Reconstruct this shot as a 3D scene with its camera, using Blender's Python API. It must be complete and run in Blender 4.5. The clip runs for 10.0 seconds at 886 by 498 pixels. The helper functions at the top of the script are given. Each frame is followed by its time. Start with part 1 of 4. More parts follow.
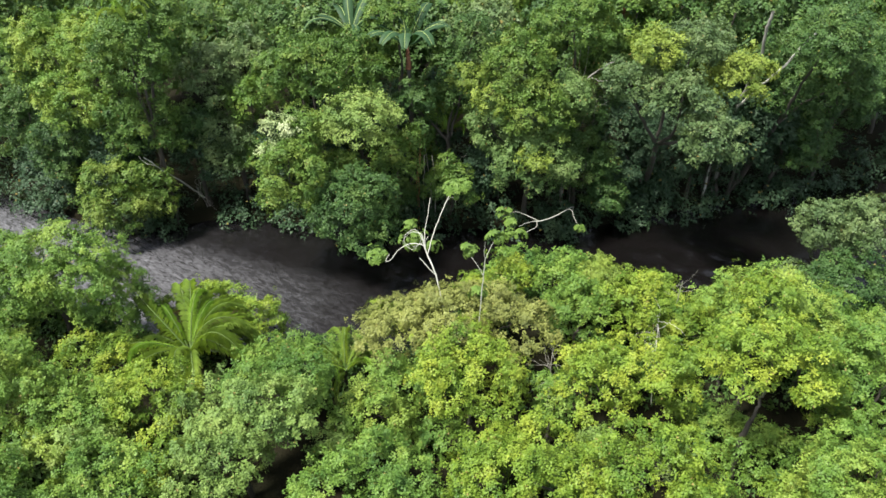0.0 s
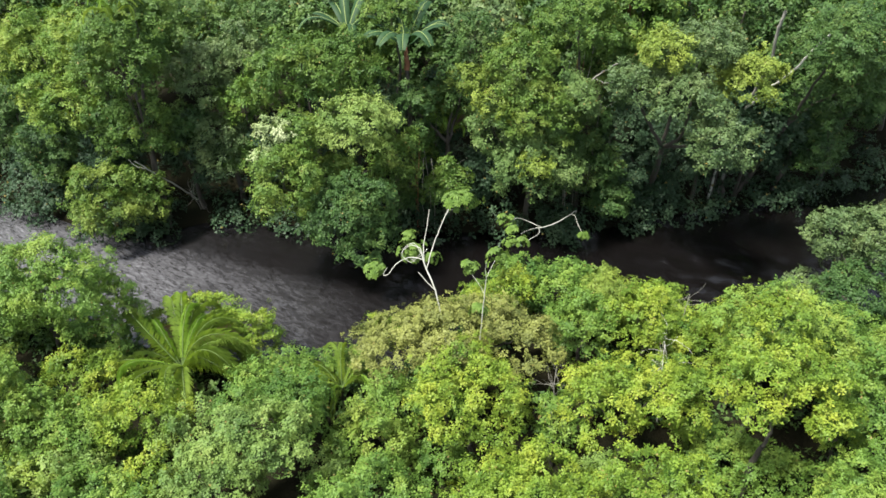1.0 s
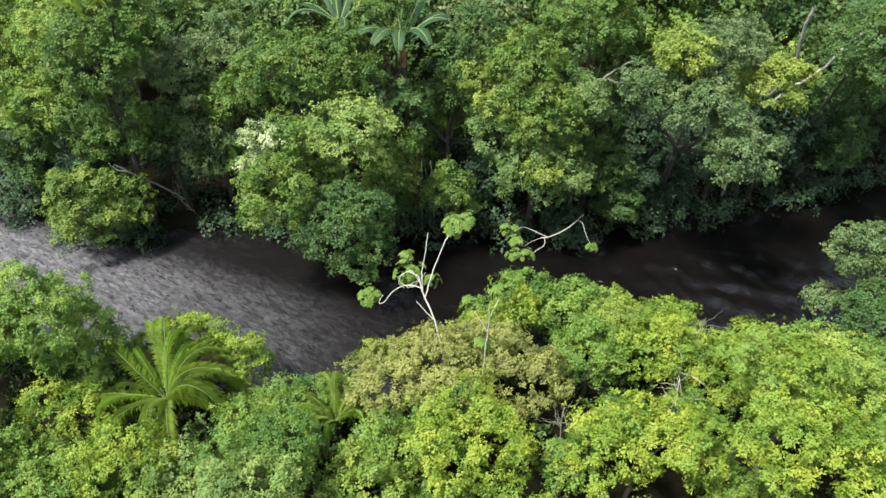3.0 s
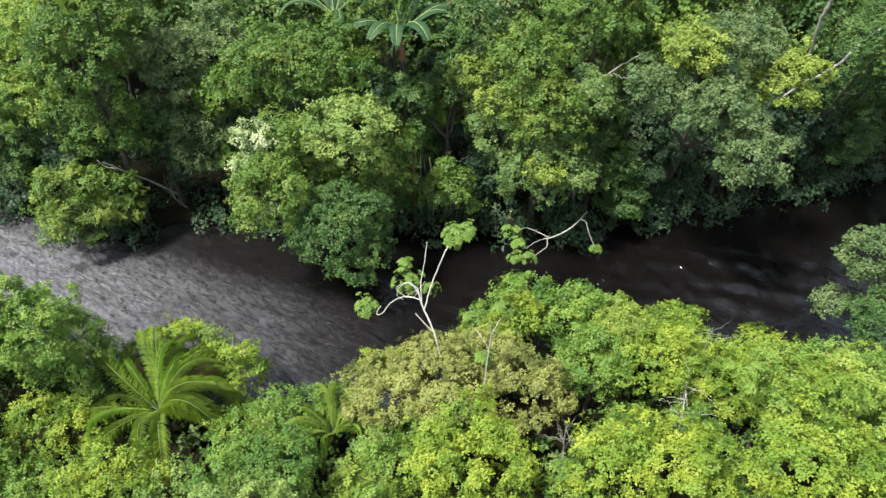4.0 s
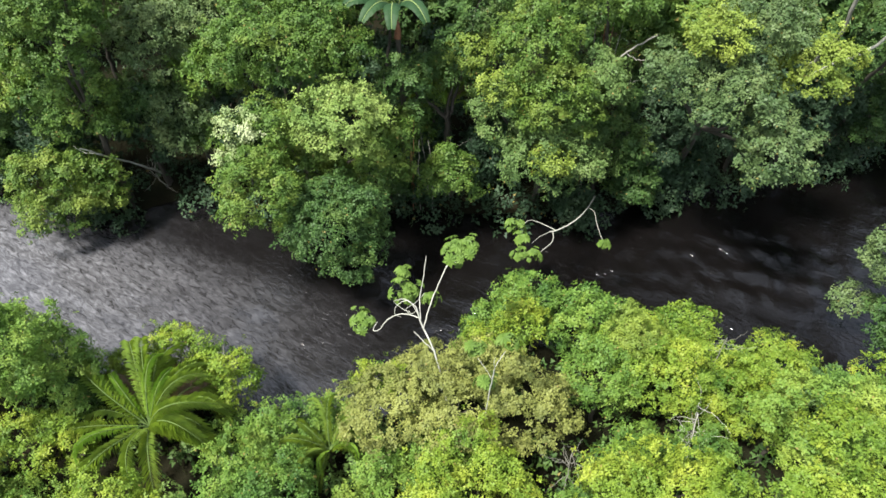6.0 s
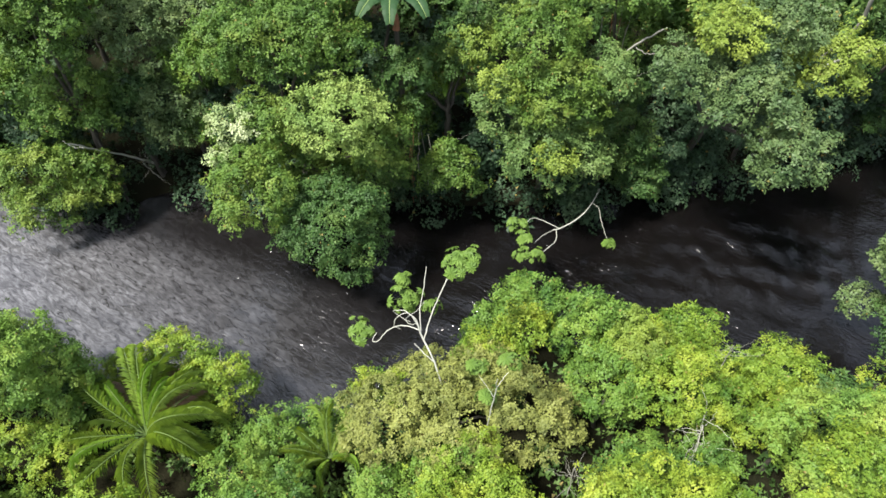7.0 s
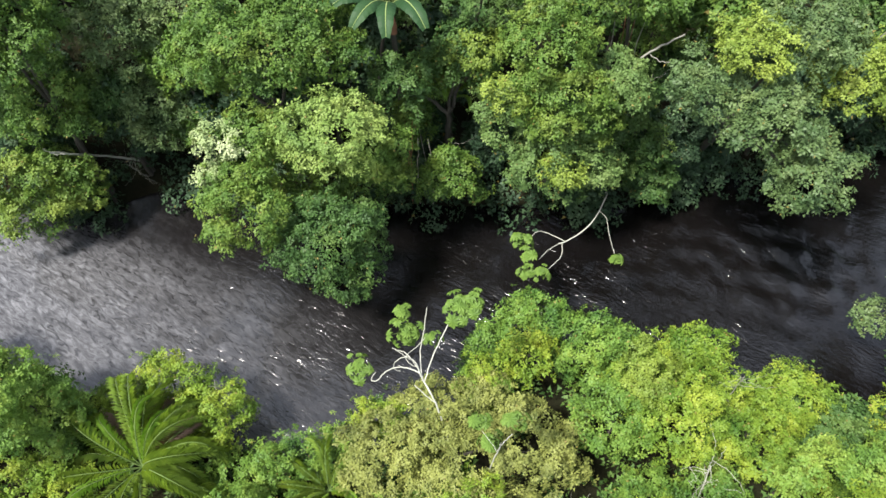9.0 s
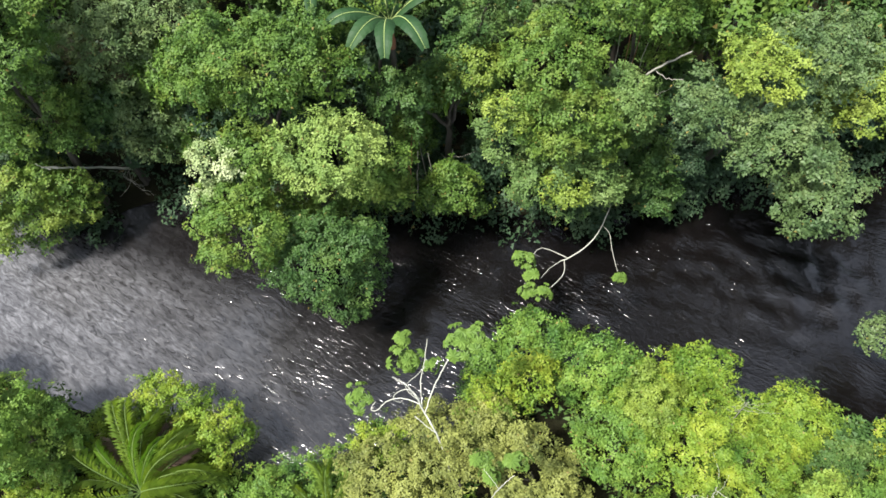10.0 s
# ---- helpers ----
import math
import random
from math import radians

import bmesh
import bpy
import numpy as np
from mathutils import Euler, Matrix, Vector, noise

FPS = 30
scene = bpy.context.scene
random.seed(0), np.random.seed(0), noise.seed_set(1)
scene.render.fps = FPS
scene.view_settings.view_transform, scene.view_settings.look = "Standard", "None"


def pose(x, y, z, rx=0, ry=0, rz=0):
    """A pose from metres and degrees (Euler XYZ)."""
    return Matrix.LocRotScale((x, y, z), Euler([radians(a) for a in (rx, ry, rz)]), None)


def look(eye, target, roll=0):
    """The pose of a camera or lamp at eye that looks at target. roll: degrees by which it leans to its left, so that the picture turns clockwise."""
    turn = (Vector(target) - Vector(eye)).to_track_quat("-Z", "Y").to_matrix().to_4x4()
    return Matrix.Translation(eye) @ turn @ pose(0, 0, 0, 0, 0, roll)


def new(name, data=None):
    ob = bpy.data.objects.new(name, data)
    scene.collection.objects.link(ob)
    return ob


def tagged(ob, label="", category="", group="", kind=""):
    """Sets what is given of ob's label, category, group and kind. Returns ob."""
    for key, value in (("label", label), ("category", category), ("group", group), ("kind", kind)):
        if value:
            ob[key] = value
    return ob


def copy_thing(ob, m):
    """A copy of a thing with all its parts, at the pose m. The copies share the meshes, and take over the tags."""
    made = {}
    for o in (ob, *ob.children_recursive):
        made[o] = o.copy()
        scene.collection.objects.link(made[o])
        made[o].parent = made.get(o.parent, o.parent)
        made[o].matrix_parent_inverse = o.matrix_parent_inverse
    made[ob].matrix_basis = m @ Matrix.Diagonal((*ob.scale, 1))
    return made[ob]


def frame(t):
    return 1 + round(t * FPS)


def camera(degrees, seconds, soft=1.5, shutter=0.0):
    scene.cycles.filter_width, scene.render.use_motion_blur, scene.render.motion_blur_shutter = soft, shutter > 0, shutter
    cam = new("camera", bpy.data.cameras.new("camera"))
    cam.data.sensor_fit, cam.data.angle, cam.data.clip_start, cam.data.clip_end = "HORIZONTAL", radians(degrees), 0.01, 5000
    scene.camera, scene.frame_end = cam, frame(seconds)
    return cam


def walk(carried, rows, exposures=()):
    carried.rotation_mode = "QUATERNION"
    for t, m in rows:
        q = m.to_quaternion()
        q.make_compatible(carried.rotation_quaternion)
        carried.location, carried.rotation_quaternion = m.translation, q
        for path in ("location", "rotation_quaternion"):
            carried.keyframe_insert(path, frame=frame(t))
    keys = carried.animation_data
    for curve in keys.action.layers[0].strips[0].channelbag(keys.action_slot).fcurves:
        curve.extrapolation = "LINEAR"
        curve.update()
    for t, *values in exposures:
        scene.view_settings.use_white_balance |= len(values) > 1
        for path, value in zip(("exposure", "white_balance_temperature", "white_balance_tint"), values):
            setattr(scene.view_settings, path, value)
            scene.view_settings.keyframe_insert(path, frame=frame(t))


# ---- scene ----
cam = camera(65.1, 10.0, soft=1.6)
METRES, EYE, TILT, LEAN, TURN = 16.0, 21.0, -34.0, 0.0, 0.0
ROWS = [
    (0.0, 0.0, 0.0, 0.0, 0.0, 0.0, -0.0),
    (0.5, 0.0003, 0.0294, 0.0359, -0.01, -0.66, 0.0),
    (1.0, 0.0005, 0.0591, 0.0727, -0.02, -1.41, 0.02),
    (1.5, 0.0007, 0.0893, 0.1094, -0.02, -2.23, 0.04),
    (2.0, 0.0006, 0.1195, 0.1469, -0.02, -3.08, 0.05),
    (2.5, 0.0006, 0.1503, 0.1848, -0.03, -3.99, 0.07),
    (4.0, -0.0001, 0.244, 0.3002, -0.11, -7.39, 0.12),
    (4.5, 0.0002, 0.2758, 0.3388, -0.12, -8.79, 0.15),
    (5.0, 0.0005, 0.3073, 0.3778, -0.12, -10.25, 0.18),
    (5.5, 0.0001, 0.3387, 0.417, -0.14, -11.8, 0.2),
    (7.0, -0.0003, 0.4341, 0.5378, -0.14, -16.56, 0.3),
    (7.5, 0.0004, 0.4656, 0.577, -0.14, -18.02, 0.34),
    (8.0, -0.0001, 0.4976, 0.617, -0.16, -19.4, 0.36),
    (8.5, -0.0005, 0.5298, 0.6578, -0.16, -20.7, 0.39),
    (9.0, -0.0007, 0.5625, 0.6993, -0.17, -21.9, 0.43),
    (9.5, -0.0011, 0.5949, 0.7405, -0.19, -22.93, 0.45),
    (10.0, -0.0014, 0.6256, 0.7801, -0.21, -23.9, 0.47),
]
walk(cam, [(t, pose(0, 0, EYE, TILT, LEAN, TURN) @ pose(METRES * x, METRES * y, METRES * z, 90 + pitch, roll, yaw)) for t, x, y, z, yaw, pitch, roll in ROWS])

# ---- sky, sun ----
SUN_AZ, SUN_EL = radians(-118), radians(62)      # high on the left, through thin cloud
sky_world = bpy.data.worlds.new("sky")
scene.world = sky_world
sky_world.use_nodes = True
wn, wl = sky_world.node_tree.nodes, sky_world.node_tree.links
sky = wn.new("ShaderNodeTexSky")
sky.sky_type, sky.sun_disc = "NISHITA", False
sky.sun_elevation, sky.sun_rotation = SUN_EL, SUN_AZ
sky.air_density, sky.dust_density = 1.0, 3.0
veil = wn.new("ShaderNodeMix")                  # broken bright cloud over the blue
veil.data_type = "RGBA"
veil.inputs[7].default_value = (11.4, 12.5, 14.8, 1)
cloud = wn.new("ShaderNodeTexNoise")
cloud.inputs["Scale"].default_value, cloud.inputs["Detail"].default_value, cloud.inputs["Roughness"].default_value = 2.6, 5.0, 0.55
cover = wn.new("ShaderNodeMapRange")
cover.inputs[1].default_value, cover.inputs[2].default_value = 0.36, 0.60
cover.inputs[3].default_value, cover.inputs[4].default_value = 0.05, 1.0
wl.new(wn.new("ShaderNodeTexCoord").outputs["Generated"], cloud.inputs["Vector"])
wl.new(cloud.outputs["Fac"], cover.inputs[0])
wl.new(cover.outputs[0], veil.inputs[0])
wl.new(sky.outputs[0], veil.inputs[6])
wl.new(veil.outputs[2], wn["Background"].inputs[0])
wn["Background"].inputs[1].default_value = 0.053
sun = new("sun", bpy.data.lights.new("sun", "SUN"))
sun.data.energy, sun.data.angle, sun.data.color = 5.0, radians(9.0), (1.0, 0.965, 0.90)
SUN_DIR = Vector((math.sin(SUN_AZ) * math.cos(SUN_EL), math.cos(SUN_AZ) * math.cos(SUN_EL), math.sin(SUN_EL)))
sun.matrix_world = look(SUN_DIR * 80, (0, 0, 0))
scene.view_settings.exposure = 1.45


# ---- materials ----
def material(name):
    m = bpy.data.materials.new(name)
    m.use_nodes = True
    n, l = m.node_tree.nodes, m.node_tree.links
    return m, n, l, n["Principled BSDF"], n["Material Output"]


def ramp(n, stops):
    r = n.new("ShaderNodeValToRGB")
    while len(r.color_ramp.elements) < len(stops):
        r.color_ramp.elements.new(0.5)
    for e, (p, c) in zip(r.color_ramp.elements, stops):
        e.position, e.color = p, (*c, 1)
    return r


def mix_colour(n, l, fac, a, b, kind="MIX"):
    x = n.new("ShaderNodeMix")
    x.data_type, x.blend_type = "RGBA", kind
    for socket, v in ((x.inputs[0], fac), (x.inputs[6], a), (x.inputs[7], b)):
        if isinstance(v, bpy.types.NodeSocket):
            l.new(v, socket)
        elif isinstance(v, tuple):
            socket.default_value = (*v, 1)
        else:
            socket.default_value = v
    return x.outputs[2]


def noise_node(n, l, scale, detail=3.0, coords=None, rough=0.55):
    t = n.new("ShaderNodeTexNoise")
    t.inputs["Scale"].default_value, t.inputs["Detail"].default_value, t.inputs["Roughness"].default_value = scale, detail, rough
    if coords is None:
        coords = n.new("ShaderNodeTexCoord").outputs["Object"]
    l.new(coords, t.inputs["Vector"])
    return t


def leaf_material(name, dark, mid, light, gloss=0.55, through_light=0.20, sheen=0.20):
    """Foliage: every leaf its own shade, whole sprays yellower or duller, some light coming through the blade."""
    m, n, l, p, out = material(name)
    geo = n.new("ShaderNodeNewGeometry")
    shade = ramp(n, [(0.0, dark), (0.5, mid), (1.0, light)])
    blot = noise_node(n, l, 0.9, 3)
    add = n.new("ShaderNodeMath")
    add.operation = "MULTIPLY_ADD"
    l.new(blot.outputs["Fac"], add.inputs[0])
    add.inputs[1].default_value = 2.0
    add.inputs[2].default_value = -0.71
    half = n.new("ShaderNodeMath")
    half.operation = "MULTIPLY_ADD"
    l.new(geo.outputs["Random Per Island"], half.inputs[0])
    half.inputs[1].default_value = 0.15
    l.new(add.outputs[0], half.inputs[2])
    own = n.new("ShaderNodeMath")                # no two trees quite alike
    own.operation = "MULTIPLY_ADD"
    l.new(n.new("ShaderNodeObjectInfo").outputs["Random"], own.inputs[0])
    own.inputs[1].default_value = 0.26
    l.new(half.outputs[0], own.inputs[2])
    l.new(own.outputs[0], shade.inputs[0])
    colour = shade.outputs[0]
    # a few yellowed and brown blades
    old = n.new("ShaderNodeMath")
    old.operation, old.inputs[1].default_value = "GREATER_THAN", 0.993
    l.new(geo.outputs["Random Per Island"], old.inputs[0])
    colour = mix_colour(n, l, old.outputs[0], colour, (0.17, 0.14, 0.04))
    l.new(colour, p.inputs["Base Color"])
    p.inputs["Roughness"].default_value = gloss
    p.inputs["Specular IOR Level"].default_value = sheen
    tr = n.new("ShaderNodeBsdfTranslucent")
    warm = mix_colour(n, l, 1.0, colour, (1.25, 1.22, 0.60), "MULTIPLY")
    l.new(warm, tr.inputs["Color"])
    mixer = n.new("ShaderNodeMixShader")
    mixer.inputs[0].default_value = through_light
    l.new(p.outputs[0], mixer.inputs[1])
    l.new(tr.outputs[0], mixer.inputs[2])
    l.new(mixer.outputs[0], out.inputs["Surface"])
    return m


LEAF = {
    "deep": leaf_material("deep_green_leaves", (0.020, 0.050, 0.015), (0.047, 0.096, 0.023), (0.094, 0.149, 0.035)),
    "fresh": leaf_material("fresh_green_leaves", (0.038, 0.091, 0.018), (0.095, 0.170, 0.027), (0.189, 0.252, 0.042)),
    # fresh at about 0.76: the far bank's shade put into the leaf colour
    "canopy": leaf_material("darkened_fresh_leaves", (0.029, 0.070, 0.014), (0.072, 0.131, 0.022), (0.145, 0.194, 0.034)),
    "lime": leaf_material("lime_green_leaves", (0.042, 0.099, 0.014), (0.125, 0.193, 0.021), (0.244, 0.281, 0.033)),
    "olive": leaf_material("olive_brown_leaves", (0.071, 0.091, 0.025), (0.162, 0.182, 0.047), (0.249, 0.269, 0.070)),
    "moss": leaf_material("moss_green_leaves", (0.041, 0.082, 0.024), (0.088, 0.146, 0.040), (0.156, 0.211, 0.070)),
    "grey": leaf_material("grey_green_leaves", (0.034, 0.067, 0.024), (0.074, 0.119, 0.041), (0.131, 0.176, 0.063), 0.5),
    "sage": leaf_material("pale_sage_leaves", (0.054, 0.106, 0.026), (0.124, 0.194, 0.044), (0.205, 0.272, 0.070)),
    "gold": leaf_material("yellow_green_leaves", (0.065, 0.110, 0.019), (0.135, 0.191, 0.030), (0.207, 0.261, 0.045)),
    # shade beneath the far crowns put into the leaf colour
    "dull": leaf_material("shade_toned_understorey_leaves", (0.014, 0.032, 0.016), (0.029, 0.059, 0.027), (0.051, 0.087, 0.040)),
    "bloom": leaf_material("cream_blossom", (0.10, 0.17, 0.05), (0.25, 0.31, 0.14), (0.44, 0.47, 0.29), 0.6),
    "frond": leaf_material("palm_leaflets", (0.115, 0.190, 0.037), (0.218, 0.316, 0.057), (0.345, 0.425, 0.098), 0.45, 0.38, 0.4),
    "young": leaf_material("young_palm_leaflets", (0.120, 0.230, 0.030), (0.200, 0.330, 0.044), (0.280, 0.400, 0.066), 0.5),
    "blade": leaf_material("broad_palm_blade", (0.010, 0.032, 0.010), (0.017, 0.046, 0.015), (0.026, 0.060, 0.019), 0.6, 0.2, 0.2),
    "dead": leaf_material("withered_fronds", (0.140, 0.100, 0.069), (0.250, 0.180, 0.138), (0.340, 0.260, 0.221), 0.7, 0.2),
    "parasol": leaf_material("parasol_leaves", (0.048, 0.092, 0.017), (0.085, 0.145, 0.025), (0.125, 0.195, 0.039), 0.6),
}


def bark_material(name, dark, light, scale=6.0):
    m, n, l, p, out = material(name)
    stretch = n.new("ShaderNodeMapping")
    stretch.inputs["Scale"].default_value = (1, 1, 0.25)
    l.new(n.new("ShaderNodeTexCoord").outputs["Object"], stretch.inputs[0])
    a = noise_node(n, l, scale, 5, stretch.outputs[0])
    b = noise_node(n, l, scale * 0.15, 2)
    c = mix_colour(n, l, a.outputs["Fac"], dark, light)
    c = mix_colour(n, l, b.outputs["Fac"], c, (dark[0], dark[1] * 1.15, dark[2]))
    l.new(c, p.inputs["Base Color"])
    p.inputs["Roughness"].default_value = 0.85
    bump = n.new("ShaderNodeBump")
    bump.inputs["Strength"].default_value, bump.inputs["Distance"].default_value = 0.6, 0.02
    l.new(a.outputs["Fac"], bump.inputs["Height"])
    l.new(bump.outputs[0], p.inputs["Normal"])
    return m


BARK = bark_material("brown_bark", (0.025, 0.021, 0.016), (0.095, 0.080, 0.062))
PALE = bark_material("pale_bark", (0.30, 0.28, 0.25), (0.58, 0.55, 0.50))
GREYBARK = bark_material("grey_bark", (0.13, 0.12, 0.105), (0.36, 0.335, 0.30))
STALK = bark_material("green_stalk", (0.06, 0.10, 0.02), (0.14, 0.19, 0.05))
RIB = bark_material("pale_midrib", (0.16, 0.20, 0.06), (0.27, 0.31, 0.12))
SHEATH = bark_material("rusty_sheath", (0.13, 0.05, 0.025), (0.30, 0.12, 0.06))


def soil_material():
    m, n, l, p, out = material("leaf_litter_soil")
    a, b = noise_node(n, l, 9, 6), noise_node(n, l, 0.6, 3)
    c = mix_colour(n, l, a.outputs["Fac"], (0.005, 0.004, 0.003), (0.020, 0.014, 0.008))
    c = mix_colour(n, l, b.outputs["Fac"], c, (0.008, 0.011, 0.005))
    l.new(c, p.inputs["Base Color"])
    p.inputs["Roughness"].default_value = 1.0
    p.inputs["Specular IOR Level"].default_value = 0.05
    bump = n.new("ShaderNodeBump")
    bump.inputs["Strength"].default_value, bump.inputs["Distance"].default_value = 0.8, 0.06
    l.new(a.outputs["Fac"], bump.inputs["Height"])
    l.new(bump.outputs[0], p.inputs["Normal"])
    return m


def water_material():
    """Tannin-dark river water: brown-black below, a mirror with small running ripples above, aerated where the rapids
    run in; upstream sky sheen is put into the colour.
    """
    m, n, l, p, out = material("dark_river_water")
    here = n.new("ShaderNodeTexCoord").outputs["Object"]
    deep = noise_node(n, l, 0.22, 4)
    c = mix_colour(n, l, deep.outputs["Fac"], (0.0010, 0.0009, 0.0009), (0.0050, 0.0042, 0.0042))
    at = n.new("ShaderNodeSeparateXYZ")
    l.new(here, at.inputs[0])
    reach = n.new("ShaderNodeMapRange")
    reach.interpolation_type = "SMOOTHSTEP"
    reach.inputs[1].default_value, reach.inputs[2].default_value = 1.0, -22.0
    l.new(at.outputs["X"], reach.inputs[0])
    stream = n.new("ShaderNodeMapping")
    stream.vector_type = "TEXTURE"
    stream.inputs["Rotation"].default_value = (0, 0, radians(-28))
    stream.inputs["Scale"].default_value = (2.0, 0.7, 1)
    l.new(here, stream.inputs[0])
    streaks = noise_node(n, l, 1.7, 6, stream.outputs[0], 0.68)
    streaks.inputs["Distortion"].default_value = 0.5
    swirl = n.new("ShaderNodeMapRange")
    swirl.inputs[1].default_value, swirl.inputs[2].default_value = 0.18, 0.84
    l.new(streaks.outputs["Fac"], swirl.inputs[0])
    run = n.new("ShaderNodeMapping")
    run.vector_type = "TEXTURE"
    run.inputs["Rotation"].default_value = (0, 0, radians(-36))
    run.inputs["Scale"].default_value = (2.1, 0.72, 1)
    l.new(here, run.inputs[0])
    fine, mid = noise_node(n, l, 4.0, 3, run.outputs[0], 0.55), noise_node(n, l, 1.9, 3, run.outputs[0])
    fine.inputs["Distortion"].default_value, mid.inputs["Distortion"].default_value = 1.3, 0.9
    glint_mask = n.new("ShaderNodeMapRange")
    glint_mask.inputs[1].default_value, glint_mask.inputs[2].default_value = 0.30, 0.74
    l.new(fine.outputs["Fac"], glint_mask.inputs[0])
    both = n.new("ShaderNodeMath")
    both.operation = "MULTIPLY_ADD"
    l.new(glint_mask.outputs[0], both.inputs[0])
    l.new(swirl.outputs[0], both.inputs[1])
    both.inputs[2].default_value = 0.10
    part_of = n.new("ShaderNodeMath")
    part_of.operation = "MULTIPLY"
    # painted sky sheen fades towards the far bank, where the trees' dark reflection lies
    across = n.new("ShaderNodeMath")
    across.operation = "MULTIPLY_ADD"
    l.new(at.outputs["X"], across.inputs[0])
    across.inputs[1].default_value = 0.36
    l.new(at.outputs["Y"], across.inputs[2])
    sheen_fade = n.new("ShaderNodeMapRange")
    sheen_fade.interpolation_type = "SMOOTHSTEP"
    sheen_fade.inputs[1].default_value, sheen_fade.inputs[2].default_value, sheen_fade.inputs[3].default_value = 27.4, 24.6, 0.10
    l.new(across.outputs[0], sheen_fade.inputs[0])
    sheen_area = n.new("ShaderNodeMath")
    sheen_area.operation = "MULTIPLY"
    l.new(reach.outputs[0], sheen_area.inputs[0])
    l.new(sheen_fade.outputs[0], sheen_area.inputs[1])
    l.new(sheen_area.outputs[0], part_of.inputs[0])
    l.new(both.outputs[0], part_of.inputs[1])
    # pale sky reflection and glints, with the rapids' aeration, put into the base colour
    c = mix_colour(n, l, part_of.outputs[0], c, (0.215, 0.215, 0.230))
    l.new(c, p.inputs["Base Color"])
    p.inputs["IOR"].default_value = 1.56
    p.inputs["Roughness"].default_value = 0.14
    # smooth glides between ruffled patches
    patch = noise_node(n, l, 0.30, 3)
    calm = n.new("ShaderNodeMapRange")
    calm.inputs[1].default_value, calm.inputs[2].default_value, calm.inputs[3].default_value = 0.36, 0.58, 0.45
    l.new(patch.outputs["Fac"], calm.inputs[0])
    b1, b2 = n.new("ShaderNodeBump"), n.new("ShaderNodeBump")
    b1.inputs["Distance"].default_value, b2.inputs["Distance"].default_value = 0.034, 0.032
    for b, h in ((b1, fine), (b2, mid)):
        l.new(calm.outputs[0], b.inputs["Strength"])
        l.new(h.outputs["Fac"], b.inputs["Height"])
    l.new(b2.outputs[0], b1.inputs["Normal"])
    l.new(b1.outputs[0], p.inputs["Normal"])
    return m


SOIL, WATER = soil_material(), water_material()

# ---- ground and river ----
FAR_X = [-90, -40, -30, -24, -20, -16, -13, -9, -4, 0, 5, 9, 13, 20, 28, 45, 90]
FAR_Y = [62, 44, 38.5, 35.3, 33.4, 32.6, 34.2, 33.6, 33.2, 33.0, 32.9, 33.2, 34.7, 36.2, 39.5, 48, 66]
NEAR_X = [-90, -40, -26, -19, -14, -7, -4, 0, 2, 7, 11.5, 15, 18, 26, 45, 90]
NEAR_Y = [48, 34, 29.2, 26.4, 24.6, 22.0, 21.7, 23.4, 25.6, 25.6, 24.5, 23.3, 24.6, 28, 36, 54]


def far_bank(x):
    return np.interp(x, FAR_X, FAR_Y)


def near_bank(x):
    return np.interp(x, NEAR_X, NEAR_Y)


def ground_height(x, y):
    """Height of the land over the river's surface: low banks that rise from the bed."""
    out = np.maximum(near_bank(x) - y, y - far_bank(x))
    bank = np.clip((out + 0.9) / 1.8, 0, 1)
    lift = -1.3 + 1.9 * bank * bank * (3 - 2 * bank) + 0.035 * np.clip(out, 0, 25)
    return lift + 0.12 * np.sin(x * 0.9 + y * 0.4) * bank + 0.10 * np.sin(x * 0.37 - y * 1.1) * bank


def grid_mesh(name, xs, ys, height, mat):
    gx, gy = np.meshgrid(xs, ys)
    v = np.stack([gx, gy, height(gx, gy)], -1).reshape(-1, 3)
    w, k = len(xs), np.arange(len(xs) * (len(ys) - 1)).reshape(len(ys) - 1, len(xs))[:, :-1].ravel()
    me = bpy.data.meshes.new(name)
    me.from_pydata(v.tolist(), [], np.stack([k, k + 1, k + w + 1, k + w], -1).tolist())
    me.materials.append(mat)
    me.polygons.foreach_set("use_smooth", [True] * len(me.polygons))
    return new(name, me)


xs = np.concatenate([[-3000, -900, -300, -140, -90], np.arange(-60, 60.1, 0.8), [90, 140, 300, 900, 3000]])
ys = np.concatenate([[-3000, -900, -300, -100, -50], np.arange(-20, 70.1, 0.8), [100, 300, 900, 3000]])
tagged(grid_mesh("ground", xs, ys, ground_height, SOIL), "dark forest soil with leaf litter and low river banks", "ground", kind="structure")

wave_rng = np.random.default_rng(5)
WAVES = [(wave_rng.uniform(0.55, 1.9), wave_rng.normal(0.5, 0.7), wave_rng.uniform(0, 6.28)) for _ in range(26)]


def water_height(x, y):
    z = np.zeros_like(x)
    for length, way, phase in WAVES:
        k = 6.283 / length
        z += 0.0026 * length * np.sin(k * (x * math.cos(way) + y * math.sin(way)) + phase + 0.7 * np.sin(0.5 * x - 0.4 * y + phase))
    rough = 0.55 + 0.45 * np.sin(x * 0.31 + 1.0) * np.sin(y * 0.5 + x * 0.13)
    chute = np.exp(-((x + 17) / 7) ** 2) * 0.25
    riffle = 2.2 * np.exp(-((x - 13.5) / 6) ** 2 - ((y - 29.8) / 3.0) ** 2)
    return z * (rough + chute + riffle)


